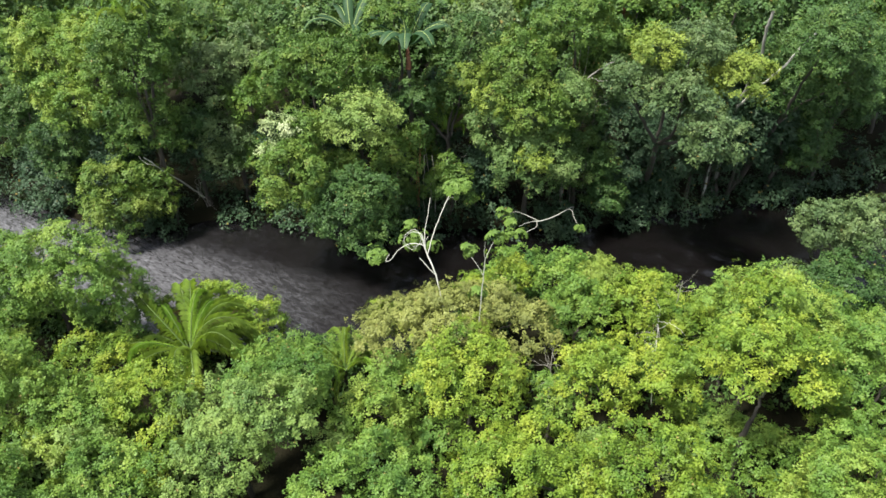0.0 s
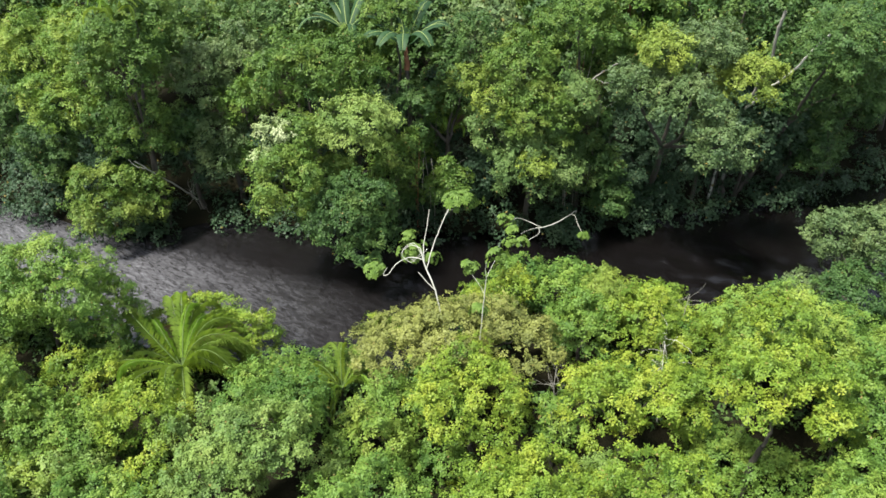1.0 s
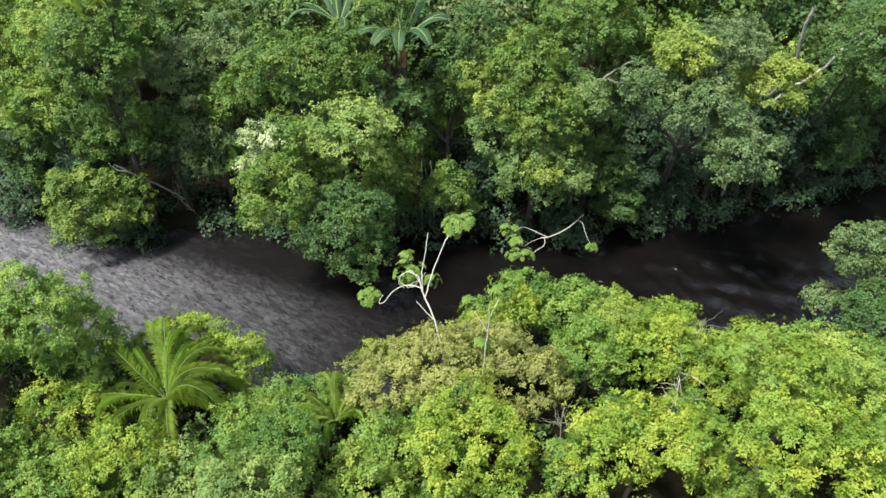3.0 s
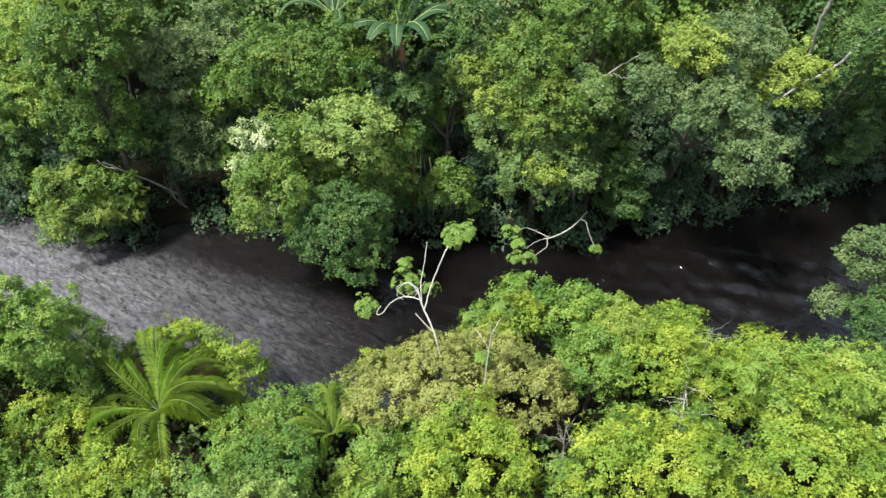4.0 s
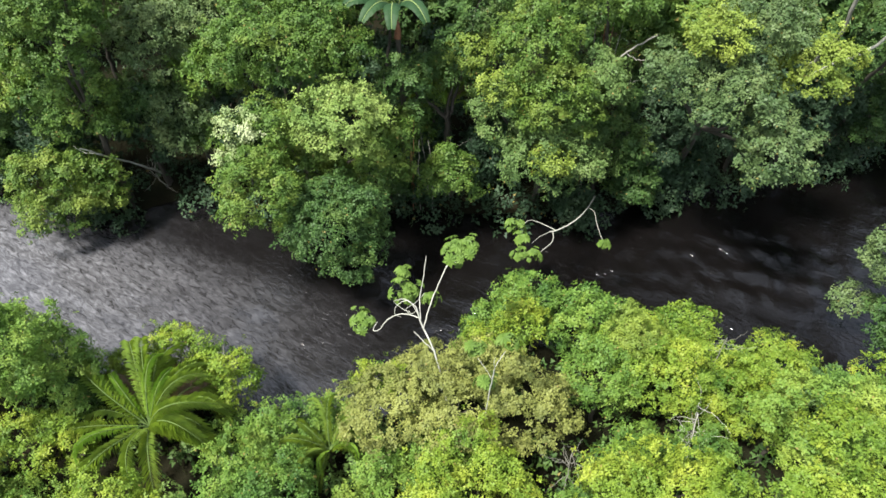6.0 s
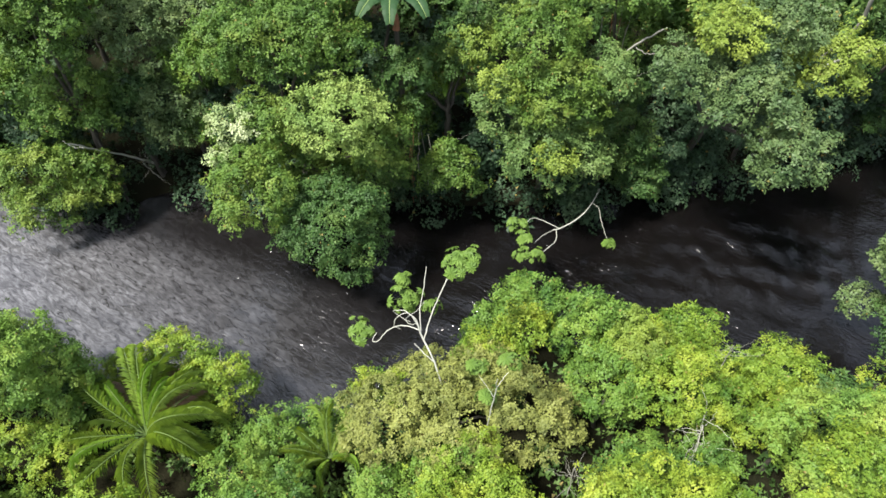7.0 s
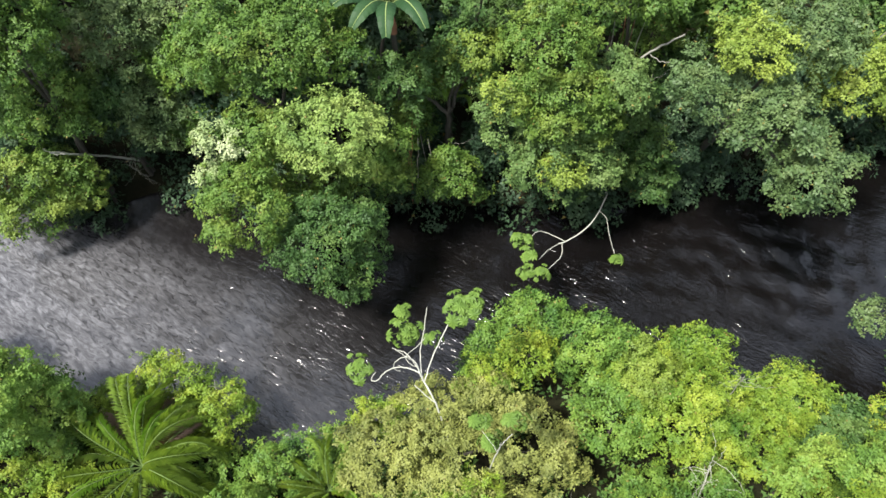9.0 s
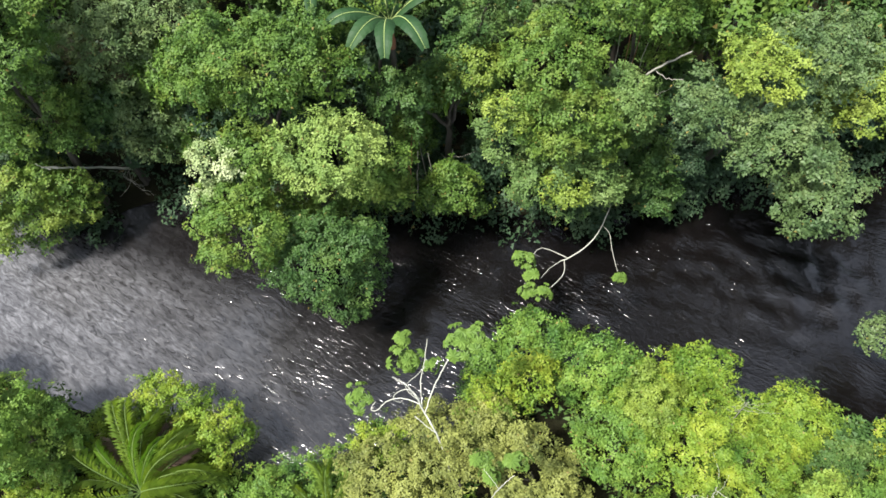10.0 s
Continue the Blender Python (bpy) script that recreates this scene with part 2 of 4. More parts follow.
def water_sheet():
    xs = np.concatenate([np.arange(-90, -30, 2.0), np.arange(-30, 30, 0.16), np.arange(30, 91, 2.0)])
    rows = np.linspace(0, 1, 100)
    gx = np.repeat(xs[None, :], len(rows), 0)
    lo, hi = near_bank(xs) - 1.4, far_bank(xs) + 1.4
    gy = lo[None, :] + rows[:, None] * (hi - lo)[None, :]
    v = np.stack([gx, gy, water_height(gx, gy)], -1).reshape(-1, 3)
    w = len(xs)
    k = np.arange(w * (len(rows) - 1)).reshape(-1, w)[:, :-1].ravel()
    me = bpy.data.meshes.new("water")
    me.from_pydata(v.tolist(), [], np.stack([k, k + 1, k + w + 1, k + w], -1).tolist())
    me.materials.append(WATER)
    me.polygons.foreach_set("use_smooth", [True] * len(me.polygons))
    return tagged(new("water", me), "dark tannin-stained river with running ripples", "river", kind="structure")


water_sheet()


# ---- building blocks ----
def put_mesh(name, verts, faces, mat, parent=None, label="", smooth=False):
    """Links numpy vertices and equal-sided numpy faces as one mesh object."""
    me = bpy.data.meshes.new(name)
    count, sides = faces.shape
    me.vertices.add(len(verts))
    me.vertices.foreach_set("co", np.ascontiguousarray(verts, dtype=np.float32).ravel())
    me.loops.add(count * sides)
    me.loops.foreach_set("vertex_index", faces.astype(np.int32).ravel())
    me.polygons.add(count)
    me.polygons.foreach_set("loop_start", np.arange(0, count * sides, sides, dtype=np.int32))
    me.polygons.foreach_set("use_smooth", np.full(count, smooth))
    me.update(calc_edges=True)
    me.materials.append(mat)
    ob = new(name, me)
    if parent is not None:
        ob.parent = parent
        ob.matrix_parent_inverse = parent.matrix_basis.inverted()
    return tagged(ob, label)


def unit(v):
    return v / np.maximum(np.linalg.norm(v, axis=-1, keepdims=True), 1e-9)


def tube(path, radii, sides=7):
    """Vertices and quads of a tapered round limb along a path."""
    path = np.asarray(path, float)
    along = unit(np.gradient(path, axis=0))
    side = unit(np.cross(along, np.array([0.31, 0.17, 0.93]) + 0 * along))
    other = np.cross(along, side)
    a = np.linspace(0, 2 * np.pi, sides, endpoint=False)
    ring = np.cos(a)[None, :, None] * side[:, None] + np.sin(a)[None, :, None] * other[:, None]
    v = (path[:, None] + ring * np.asarray(radii)[:, None, None]).reshape(-1, 3)
    i, j = np.meshgrid(np.arange(len(path) - 1), np.arange(sides), indexing="ij")
    a, b = i * sides + j, i * sides + (j + 1) % sides
    return v, np.stack([a, b, b + sides, a + sides], -1).reshape(-1, 4)


def bent(points, steps=6, wobble=0.0, rng=None):
    """A smooth path through a few points (Catmull-Rom), a little crooked."""
    p = [np.asarray(q, float) for q in points]
    p = [2 * p[0] - p[1]] + p + [2 * p[-1] - p[-2]]
    out = []
    for k in range(1, len(p) - 2):
        for s in np.linspace(0, 1, steps, endpoint=False):
            a, b, c, d = p[k - 1:k + 3]
            out.append(0.5 * (2 * b + (c - a) * s + (2 * a - 5 * b + 4 * c - d) * s * s + (3 * b - a - 3 * c + d) * s ** 3))
    out.append(p[-2])
    out = np.array(out)
    if wobble and rng is not None:
        out[1:-1] += rng.normal(0, wobble, out[1:-1].shape)
    return out


def limb(name, points, r0, r1, mat, parent, label="", wobble=0.0, rng=None, sides=7):
    path = bent(points, 6, wobble, rng)
    v, f = tube(path, np.linspace(r0, r1, len(path)), sides)
    return put_mesh(name, v, f, mat, parent, label, True)


def leaves(tuft_at, tuft_up, per_tuft, length, width, rng, spread=0.55):
    """Small pointed leaf blades in round tufts at the tips of twigs, each blade tilted and slightly turned on its stalk."""
    n = len(tuft_at) * per_tuft
    at, up = np.repeat(tuft_at, per_tuft, 0), np.repeat(tuft_up, per_tuft, 0)
    out = rng.normal(size=(n, 3))
    out = unit(out - (out * up).sum(1, keepdims=True) * up)
    axis = unit(out + up * rng.uniform(-0.35, spread, (n, 1)))
    flat = unit(up + 0.22 * rng.normal(size=(n, 3)) + 0.25 * out)
    side = unit(np.cross(axis, flat))
    size = rng.uniform(0.6, 1.35, (n, 1))
    ln, wd = length * size, width * size * rng.uniform(0.8, 1.2, (n, 1))
    base = at + out * ln * rng.uniform(0.05, 0.75, (n, 1)) + rng.normal(0, 0.03, (n, 3))
    mid = base + axis * ln * 0.3
    v = np.stack([mid + side * wd * 0.5, base + axis * ln, mid - side * wd * 0.5 - axis * ln * 0.12], 1).reshape(-1, 3)
    return v, np.arange(n * 3).reshape(-1, 3)


def lobe_tufts(lobes, rng, per_area, lump=0.36, split=True):
    """Twig tips over a crown made of rounded lobes, each lobe made of smaller swelling sprays."""
    tufts, ups = [], []
    parts = []
    for x, y, z, rx, ry, rz in lobes:
        mean = (rx * ry * rz) ** (1 / 3)
        if mean < 0.85 or not split:
            parts.append((x, y, z, rx, ry, rz, 1.0))
            continue
        parts.append((x, y, z - 0.08 * rz, rx * 0.66, ry * 0.66, rz * 0.66, 0.32))
        turn, many = rng.uniform(0, 6.28), int(7 + 3.2 * mean)
        for k in range(many):
            up = 0.97 - 1.75 * (k + 0.5) / many + rng.normal(0, 0.06)
            up = min(0.97, max(-0.8, up))
            a = turn + k * 2.39996 + rng.normal(0, 0.2)
            ring = math.sqrt(1 - up * up)
            q = rng.uniform(0.21, 0.48)
            reach = (1 - q) * rng.uniform(0.86, 1.14)
            parts.append((x + rx * reach * ring * math.cos(a), y + ry * reach * ring * math.sin(a), z + rz * reach * up,
                          max(rx, 0.8 * mean) * q, max(ry, 0.8 * mean) * q, max(min(rz, mean), 0.7 * mean) * q * 0.85, 1.0))
    for x, y, z, rx, ry, rz, share in parts:
        area = 4 * math.pi * ((rx * ry) ** 1.6 + (rx * rz) ** 1.6 + (ry * rz) ** 1.6) ** (1 / 1.6) / 3 ** (1 / 1.6)
        count = max(7, int(area * 0.72 / (lump * lump * 1.9)))
        d = unit(rng.normal(size=(count * 2, 3)))
        d = d[d[:, 2] > -0.5][:count]
        r3 = np.array([rx, ry, rz])
        swell = 1 + rng.normal(0, 0.13, (len(d), 1)) + 0.2 * (rng.random((len(d), 1)) > 0.9)
        centre = np.array([x, y, z]) + d * np.maximum(r3 - 0.45 * lump, 0.4 * r3) * swell
        size = lump * rng.uniform(0.55, 1.5, len(d))
        per = np.maximum(3, (per_area * share * area * 0.85 / len(d) * (size / lump) ** 2)).astype(int)
        who = np.repeat(np.arange(len(d)), per)
        face = unit(d / r3)
        u = unit(rng.normal(size=(len(who), 3)) + 0.8 * face[who] + np.array([0, 0, 0.6]))
        deep = rng.uniform(0.5, 1.0, (len(who), 1)) ** 0.45
        sprig = (rng.random((len(who), 1)) > 0.93) * rng.uniform(0.1, 0.42, (len(who), 1))
        tufts.append(centre[who] + u * (size[who][:, None] * deep + sprig) * np.array([1, 1, 0.85]) + rng.normal(0, 0.05, u.shape))
        ups.append(unit(u + 0.22 * rng.normal(size=u.shape) + np.array([0, 0, 0.3])))
    at, up = np.concatenate(tufts), np.concatenate(ups)
    # no leaves deep inside the crown, where no light reaches
    inside = np.zeros(len(at), bool)
    for x, y, z, rx, ry, rz, share in parts:
        inside |= (((at - np.array([x, y, z])) / np.array([rx, ry, rz])) ** 2).sum(1) < 0.60
    return at[~inside], up[~inside]


SEED, CROWNS = [100], []


def tree(lobes, leaf="deep", label="broad-leaved rainforest tree with a dense green crown", per_area=30, per_tuft=14, size=0.112,
         bark=BARK, root=None, extra=(), kind_name="tree", category="tree", lump=0.32, group="rainforest trees"):
    """A tree: an Empty at its foot, a tapered trunk, a limb to each lobe of the crown, and the crown."""
    SEED[0] += 1
    rng = np.random.default_rng(SEED[0])
    lob = np.array(lobes, float)
    CROWNS.extend((q[0], q[1]) for q in lobes)
    if root is None:
        x, y = lob[:, 0].mean(), lob[:, 1].mean()
        if near_bank(x) - 0.6 < y < far_bank(x) + 0.6:
            y = near_bank(x) - 0.8 if y < (near_bank(x) + far_bank(x)) / 2 else far_bank(x) + 0.8
        root = (x, y)
    foot = np.array([root[0], root[1], float(ground_height(np.array(root[0]), np.array(root[1])))])
    ob = new(kind_name)
    ob.matrix_basis = pose(*foot)
    tagged(ob, label, category, group)
    top = lob[:, :3].mean(0)
    if top[1] < 24 and size == 0.112:
        size, per_tuft = 0.088, 19
    thick = 0.04 + 0.009 * max(lob[:, 2].max(), 2) + 0.006 * len(lob)
    fork = foot + (top - foot) * np.array([0.45, 0.45, 0.55])
    limb("trunk", [foot - [0, 0, 0.3], foot + (fork - foot) * 0.5 + rng.normal(0, 0.1, 3), fork], thick * 1.25, thick * 0.75, bark, ob, wobble=0.02, rng=rng)
    for q in lob:
        c = q[:3]
        limb("limb", [fork, fork * 0.5 + c * 0.5 + rng.normal(0, 0.15, 3), c, c + np.array([0, 0, q[5] * 0.6])], thick * 0.6, thick * 0.12, bark, ob, wobble=0.03, rng=rng, sides=5)
    t, u = lobe_tufts(lob, rng, per_area, lump)
    v, f = leaves(t, u, per_tuft, size, size * 0.64, rng)
    put_mesh("crown", v, f, LEAF[leaf], ob)
    for extra_leaf, extra_lobes, what in extra:
        t, u = lobe_tufts(extra_lobes, rng, per_area * 1.1, lump * 0.8)
        v, f = leaves(t, u, per_tuft, size * 0.95, size * 0.6, rng)
        put_mesh(what, v, f, LEAF[extra_leaf], ob, what.replace("_", " "))
    return ob


def bush(lobes, leaf="deep", label="leafy green bush on the river bank", **more):
    return tree(lobes, leaf, label, kind_name="bush", category="bush", group="riverside bushes", **more)


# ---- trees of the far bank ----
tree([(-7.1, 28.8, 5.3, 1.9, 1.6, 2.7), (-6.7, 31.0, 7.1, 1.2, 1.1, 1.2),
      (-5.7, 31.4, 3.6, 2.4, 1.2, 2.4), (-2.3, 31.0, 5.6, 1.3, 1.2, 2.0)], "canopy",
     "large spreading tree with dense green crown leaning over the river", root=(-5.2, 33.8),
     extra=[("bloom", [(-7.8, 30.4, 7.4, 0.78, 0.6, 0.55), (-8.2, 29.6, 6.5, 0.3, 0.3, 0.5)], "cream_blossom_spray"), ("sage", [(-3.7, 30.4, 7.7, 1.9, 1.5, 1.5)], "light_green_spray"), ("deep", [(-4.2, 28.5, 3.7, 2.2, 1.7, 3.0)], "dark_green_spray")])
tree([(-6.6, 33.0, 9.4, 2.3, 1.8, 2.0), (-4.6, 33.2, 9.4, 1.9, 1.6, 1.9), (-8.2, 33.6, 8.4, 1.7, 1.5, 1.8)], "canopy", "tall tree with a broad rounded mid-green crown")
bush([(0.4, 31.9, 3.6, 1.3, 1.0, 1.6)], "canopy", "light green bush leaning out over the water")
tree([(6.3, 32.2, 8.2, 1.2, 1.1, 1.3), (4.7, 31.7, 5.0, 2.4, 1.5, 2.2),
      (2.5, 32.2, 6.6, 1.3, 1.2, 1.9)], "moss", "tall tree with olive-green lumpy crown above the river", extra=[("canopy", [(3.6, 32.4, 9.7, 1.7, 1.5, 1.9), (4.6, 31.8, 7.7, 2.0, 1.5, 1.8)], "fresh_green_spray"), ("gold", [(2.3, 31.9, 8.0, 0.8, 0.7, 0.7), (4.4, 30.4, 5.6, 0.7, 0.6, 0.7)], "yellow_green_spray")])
tree([(7.6, 33.0, 3.8, 1.6, 1.2, 2.2), (7.0, 33.6, 6.0, 1.5, 1.2, 1.6)], "deep", "dark green tree hanging over the far bank")
tree([(8.4, 30.5, 9.6, 1.3, 1.2, 1.1), (10.5, 29.0, 9.1, 1.6, 1.3, 1.3), (11.9, 28.3, 7.7, 1.6, 1.2, 1.4), (11.5, 31.4, 10.8, 1.9, 1.6, 1.4)], "grey",
     "tree with pale grey-green crown reaching over the river", root=(11.5, 35.4),
     extra=[("gold", [(9.7, 30.8, 11.1, 1.4, 1.2, 1.1), (13.5, 31.0, 9.6, 1.7, 1.3, 1.5)], "yellow_green_spray")])
# dark walls: the dull leaf colour carries the shade under the crowns
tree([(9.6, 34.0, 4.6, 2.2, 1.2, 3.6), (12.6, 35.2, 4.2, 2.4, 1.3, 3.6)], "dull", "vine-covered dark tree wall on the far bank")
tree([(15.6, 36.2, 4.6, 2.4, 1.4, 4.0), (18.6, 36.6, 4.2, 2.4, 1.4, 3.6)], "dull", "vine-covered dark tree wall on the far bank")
tree([(17.7, 31.8, 10.9, 1.9, 1.7, 1.8), (20.2, 33.4, 8.6, 1.9, 1.6, 1.9)], "deep", "tall green tree over the bend of the river", root=(17.5, 37.0))
tree([(20.6, 36.0, 9.6, 2.4, 1.9, 2.2), (22.2, 37.4, 6.0, 2.4, 1.6, 3.0), (25.5, 39.6, 6.5, 2.8, 2.0, 4.0)], "deep")
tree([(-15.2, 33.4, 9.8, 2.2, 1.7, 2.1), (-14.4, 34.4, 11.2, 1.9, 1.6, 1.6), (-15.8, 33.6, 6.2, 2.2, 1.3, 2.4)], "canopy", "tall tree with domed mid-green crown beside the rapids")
tree([(-12.2, 35.3, 8.0, 1.8, 1.4, 2.0), (-10.2, 36.4, 8.6, 1.8, 1.5, 1.8), (-11.6, 34.8, 4.4, 2.2, 1.2, 2.4)], "grey", "cool green tree wall hung with creepers")
tree([(-12.6, 38.8, 9.4, 2.4, 2.0, 2.0), (-9.0, 38.2, 9.8, 1.9, 1.7, 1.8)], "deep")
tree([(-19.2, 34.3, 7.0, 2.0, 1.6, 1.9), (-21.8, 38.0, 8.6, 2.4, 2.0, 2.2), (-18.4, 36.6, 9.4, 2.0, 1.7, 1.9)], "fresh", "bright green tree beside the rapids")
tree([(-20.6, 35.2, 4.0, 2.2, 1.2, 2.8), (-24.2, 38.0, 4.4, 2.6, 1.5, 3.4), (-27.5, 40.5, 6.0, 2.8, 2.0, 4.0)], "deep")
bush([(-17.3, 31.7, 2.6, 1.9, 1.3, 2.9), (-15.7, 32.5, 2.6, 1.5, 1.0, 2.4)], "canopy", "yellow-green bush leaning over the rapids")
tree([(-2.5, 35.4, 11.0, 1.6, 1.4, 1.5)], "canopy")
tree([(1.5, 34.6, 10.2, 1.3, 1.2, 1.5), (0.8, 34.0, 7.9, 1.3, 1.1, 1.8), (-1.5, 33.2, 7.3, 1.3, 0.8, 1.6)], "deep", extra=[("gold", [(1.3, 33.6, 8.6, 0.9, 0.7, 0.7)], "yellow_green_spray")])
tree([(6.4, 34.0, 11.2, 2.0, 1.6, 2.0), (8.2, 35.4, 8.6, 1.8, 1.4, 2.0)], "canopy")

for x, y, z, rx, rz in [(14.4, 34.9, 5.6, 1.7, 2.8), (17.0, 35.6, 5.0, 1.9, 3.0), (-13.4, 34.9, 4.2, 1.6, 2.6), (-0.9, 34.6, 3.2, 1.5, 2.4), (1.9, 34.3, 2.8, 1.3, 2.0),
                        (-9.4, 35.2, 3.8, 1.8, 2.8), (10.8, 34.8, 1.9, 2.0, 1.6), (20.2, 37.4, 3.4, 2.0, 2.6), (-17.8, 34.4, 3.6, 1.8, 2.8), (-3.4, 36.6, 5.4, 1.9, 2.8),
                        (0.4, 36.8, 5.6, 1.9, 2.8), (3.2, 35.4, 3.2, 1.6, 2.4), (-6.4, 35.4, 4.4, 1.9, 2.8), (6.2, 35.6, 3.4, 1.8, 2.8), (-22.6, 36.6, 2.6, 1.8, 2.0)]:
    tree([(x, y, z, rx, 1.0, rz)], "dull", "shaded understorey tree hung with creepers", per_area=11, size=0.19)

tree([(-10.3, 35.1, 6.8, 1.5, 1.2, 1.5), (-10.4, 34.7, 3.8, 1.4, 0.9, 1.5)], "fresh", "slender tree standing back in a gap of the far bank")
tree([(-13.5, 34.7, 5.6, 1.4, 1.0, 1.4)], "deep", "dark green tree standing back in a gap of the far bank")
tree([(-1.2, 33.7, 4.9, 0.8, 0.7, 1.3), (-0.3, 34.4, 6.9, 0.9, 0.8, 1.1)], "canopy", "slim tree rising between two large crowns")
bush([(-2.3, 33.0, 2.4, 0.9, 0.7, 1.3)], "deep", "dark green bush in the shade of a large crown")
tree([(18.1, 35.2, 7.3, 1.6, 1.2, 1.7), (20.9, 35.8, 3.8, 1.7, 1.1, 1.9)], "deep", "dark green tree over the bend of the river")
tree([(16.3, 36.3, 8.4, 1.5, 1.2, 1.4)], "deep", "dark green tree standing behind bare trunks")
tree([(8.9, 34.7, 6.5, 1.1, 0.9, 1.3)], "deep", "dark green tree in a gap behind an olive crown")
bush([(8.8, 32.7, 2.3, 1.2, 0.9, 1.4)], "deep", "dark green bush hanging over the black water")

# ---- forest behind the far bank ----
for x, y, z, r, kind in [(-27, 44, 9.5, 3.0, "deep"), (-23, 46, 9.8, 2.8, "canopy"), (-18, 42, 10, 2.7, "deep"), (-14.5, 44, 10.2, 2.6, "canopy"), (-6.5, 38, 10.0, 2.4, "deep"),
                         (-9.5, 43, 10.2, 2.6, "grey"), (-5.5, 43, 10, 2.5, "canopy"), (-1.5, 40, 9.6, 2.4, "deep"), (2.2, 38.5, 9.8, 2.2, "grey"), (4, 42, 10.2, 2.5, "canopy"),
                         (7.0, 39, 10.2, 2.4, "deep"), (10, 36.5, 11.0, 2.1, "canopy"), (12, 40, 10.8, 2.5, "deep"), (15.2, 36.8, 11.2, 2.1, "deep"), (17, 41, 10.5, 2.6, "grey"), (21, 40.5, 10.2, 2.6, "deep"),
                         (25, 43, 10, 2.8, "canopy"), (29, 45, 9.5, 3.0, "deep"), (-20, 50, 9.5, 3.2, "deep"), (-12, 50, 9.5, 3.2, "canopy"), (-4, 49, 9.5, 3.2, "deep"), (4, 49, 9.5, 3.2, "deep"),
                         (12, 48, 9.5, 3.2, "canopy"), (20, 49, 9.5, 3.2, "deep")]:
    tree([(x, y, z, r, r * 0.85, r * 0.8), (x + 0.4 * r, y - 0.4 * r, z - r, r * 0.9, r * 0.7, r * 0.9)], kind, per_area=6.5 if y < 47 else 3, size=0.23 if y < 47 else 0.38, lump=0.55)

# ---- near bank ----
tree([(-14.4, 21.7, 5.5, 2.0, 1.7, 1.7), (-13.2, 22.0, 3.6, 1.7, 1.5, 1.8), (-15.3, 22.9, 3.8, 1.7, 1.4, 1.7), (-17.6, 22.0, 4.2, 2.0, 1.8, 1.8), (-19.0, 24.2, 3.6, 2.0, 1.6, 1.8)], "fresh",
     "mid-green tree on the near bank beside the rapids")
tree([(-12.8, 16.8, 2.5, 2.2, 1.9, 1.6), (-16.0, 17.2, 3.6, 2.4, 2.0, 2.0)], "fresh")
tree([(-10.0, 17.2, 3.3, 1.8, 1.4, 1.4)], "lime", "small round lime-green tree next to the palm")
bush([(-9.6, 23.6, 2.0, 1.5, 1.1, 1.5), (-7.9, 22.7, 1.9, 1.2, 1.2, 1.5), (-11.0, 23.0, 1.8, 1.2, 1.0, 1.4)], "lime", "green bush on the river edge behind a palm")
tree([(-5.6, 17.0, 3.7, 1.9, 1.5, 1.7)], "fresh", "light green tree with a loose crown")
tree([(-5.7, 15.3, 4.2, 1.8, 1.4, 1.5), (-7.2, 14.4, 3.2, 1.6, 1.4, 1.5)], "sage", "pale green tree with a loose airy crown")
bush([(-5.6, 20.6, 1.4, 1.6, 1.5, 1.4), (-3.9, 21.4, 1.1, 1.2, 1.0, 1.2), (-7.2, 20.6, 1.2, 1.2, 1.2, 1.2)], "fresh")
tree([(-1.7, 20.8, 3.1, 1.7, 1.6, 1.5), (0.5, 20.2, 3.9, 2.0, 1.7, 1.4), (2.6, 20.7, 3.5, 1.9, 1.7, 1.5), (0.4, 22.3, 2.8, 2.3, 1.2, 1.5)], "olive",
     "rounded tree with olive-brown crown on the near bank", extra=[("lime", [(-2.1, 22.2, 2.6, 1.1, 0.7, 0.9), (0.9, 18.9, 4.2, 0.9, 0.8, 0.8)], "lime_green_spray")])
tree([(3.4, 26.0, 2.1, 1.5, 1.1, 1.5), (5.3, 24.4, 2.8, 1.6, 1.4, 1.6), (1.9, 25.4, 1.2, 1.1, 0.9, 1.1)], "fresh", "bright green tree at the water's edge")
bush([(1.5, 25.0, 0.9, 1.0, 0.8, 0.9)], "deep", "dark green bush at the foot of a brighter tree")
tree([(6.6, 23.7, 2.9, 1.5, 1.3, 1.4)], "lime", extra=[("gold", [(6.9, 23.4, 3.9, 0.8, 0.8, 0.6)], "yellow_green_spray")])
tree([(5.4, 21.6, 3.5, 1.4, 1.2, 1.4)], "fresh")
tree([(7.4, 21.3, 3.9, 1.5, 1.2, 1.4), (9.0, 23.4, 2.1, 1.5, 1.1, 1.4)], "lime", extra=[("gold", [(6.6, 22.4, 4.3, 0.9, 0.8, 0.6)], "yellow_green_spray")])
tree([(11.8, 22.8, 2.0, 1.7, 1.2, 1.4), (10.0, 21.4, 2.6, 1.5, 1.3, 1.5), ], "lime")
tree([(13.8, 21.1, 1.8, 1.8, 1.5, 1.5)], "deep")
tree([(9.3, 24.9, 1.9, 1.2, 0.9, 1.0), (8.2, 25.3, 1.4, 0.8, 0.6, 0.8)], "lime", "lime-green tree leaning out over the dark water")
tree([(11.0, 18.4, 6.1, 2.2, 1.8, 1.6)], "fresh", extra=[("lime", [(10.4, 17.6, 7.3, 1.0, 0.9, 0.7)], "lime_green_spray")])
tree([(13.6, 19.2, 4.4, 2.0, 1.7, 1.7)], "fresh")
bush([(8.4, 19.6, 2.2, 1.3, 1.1, 1.3), (6.3, 19.5, 2.2, 1.2, 1.0, 1.2)], "fresh")
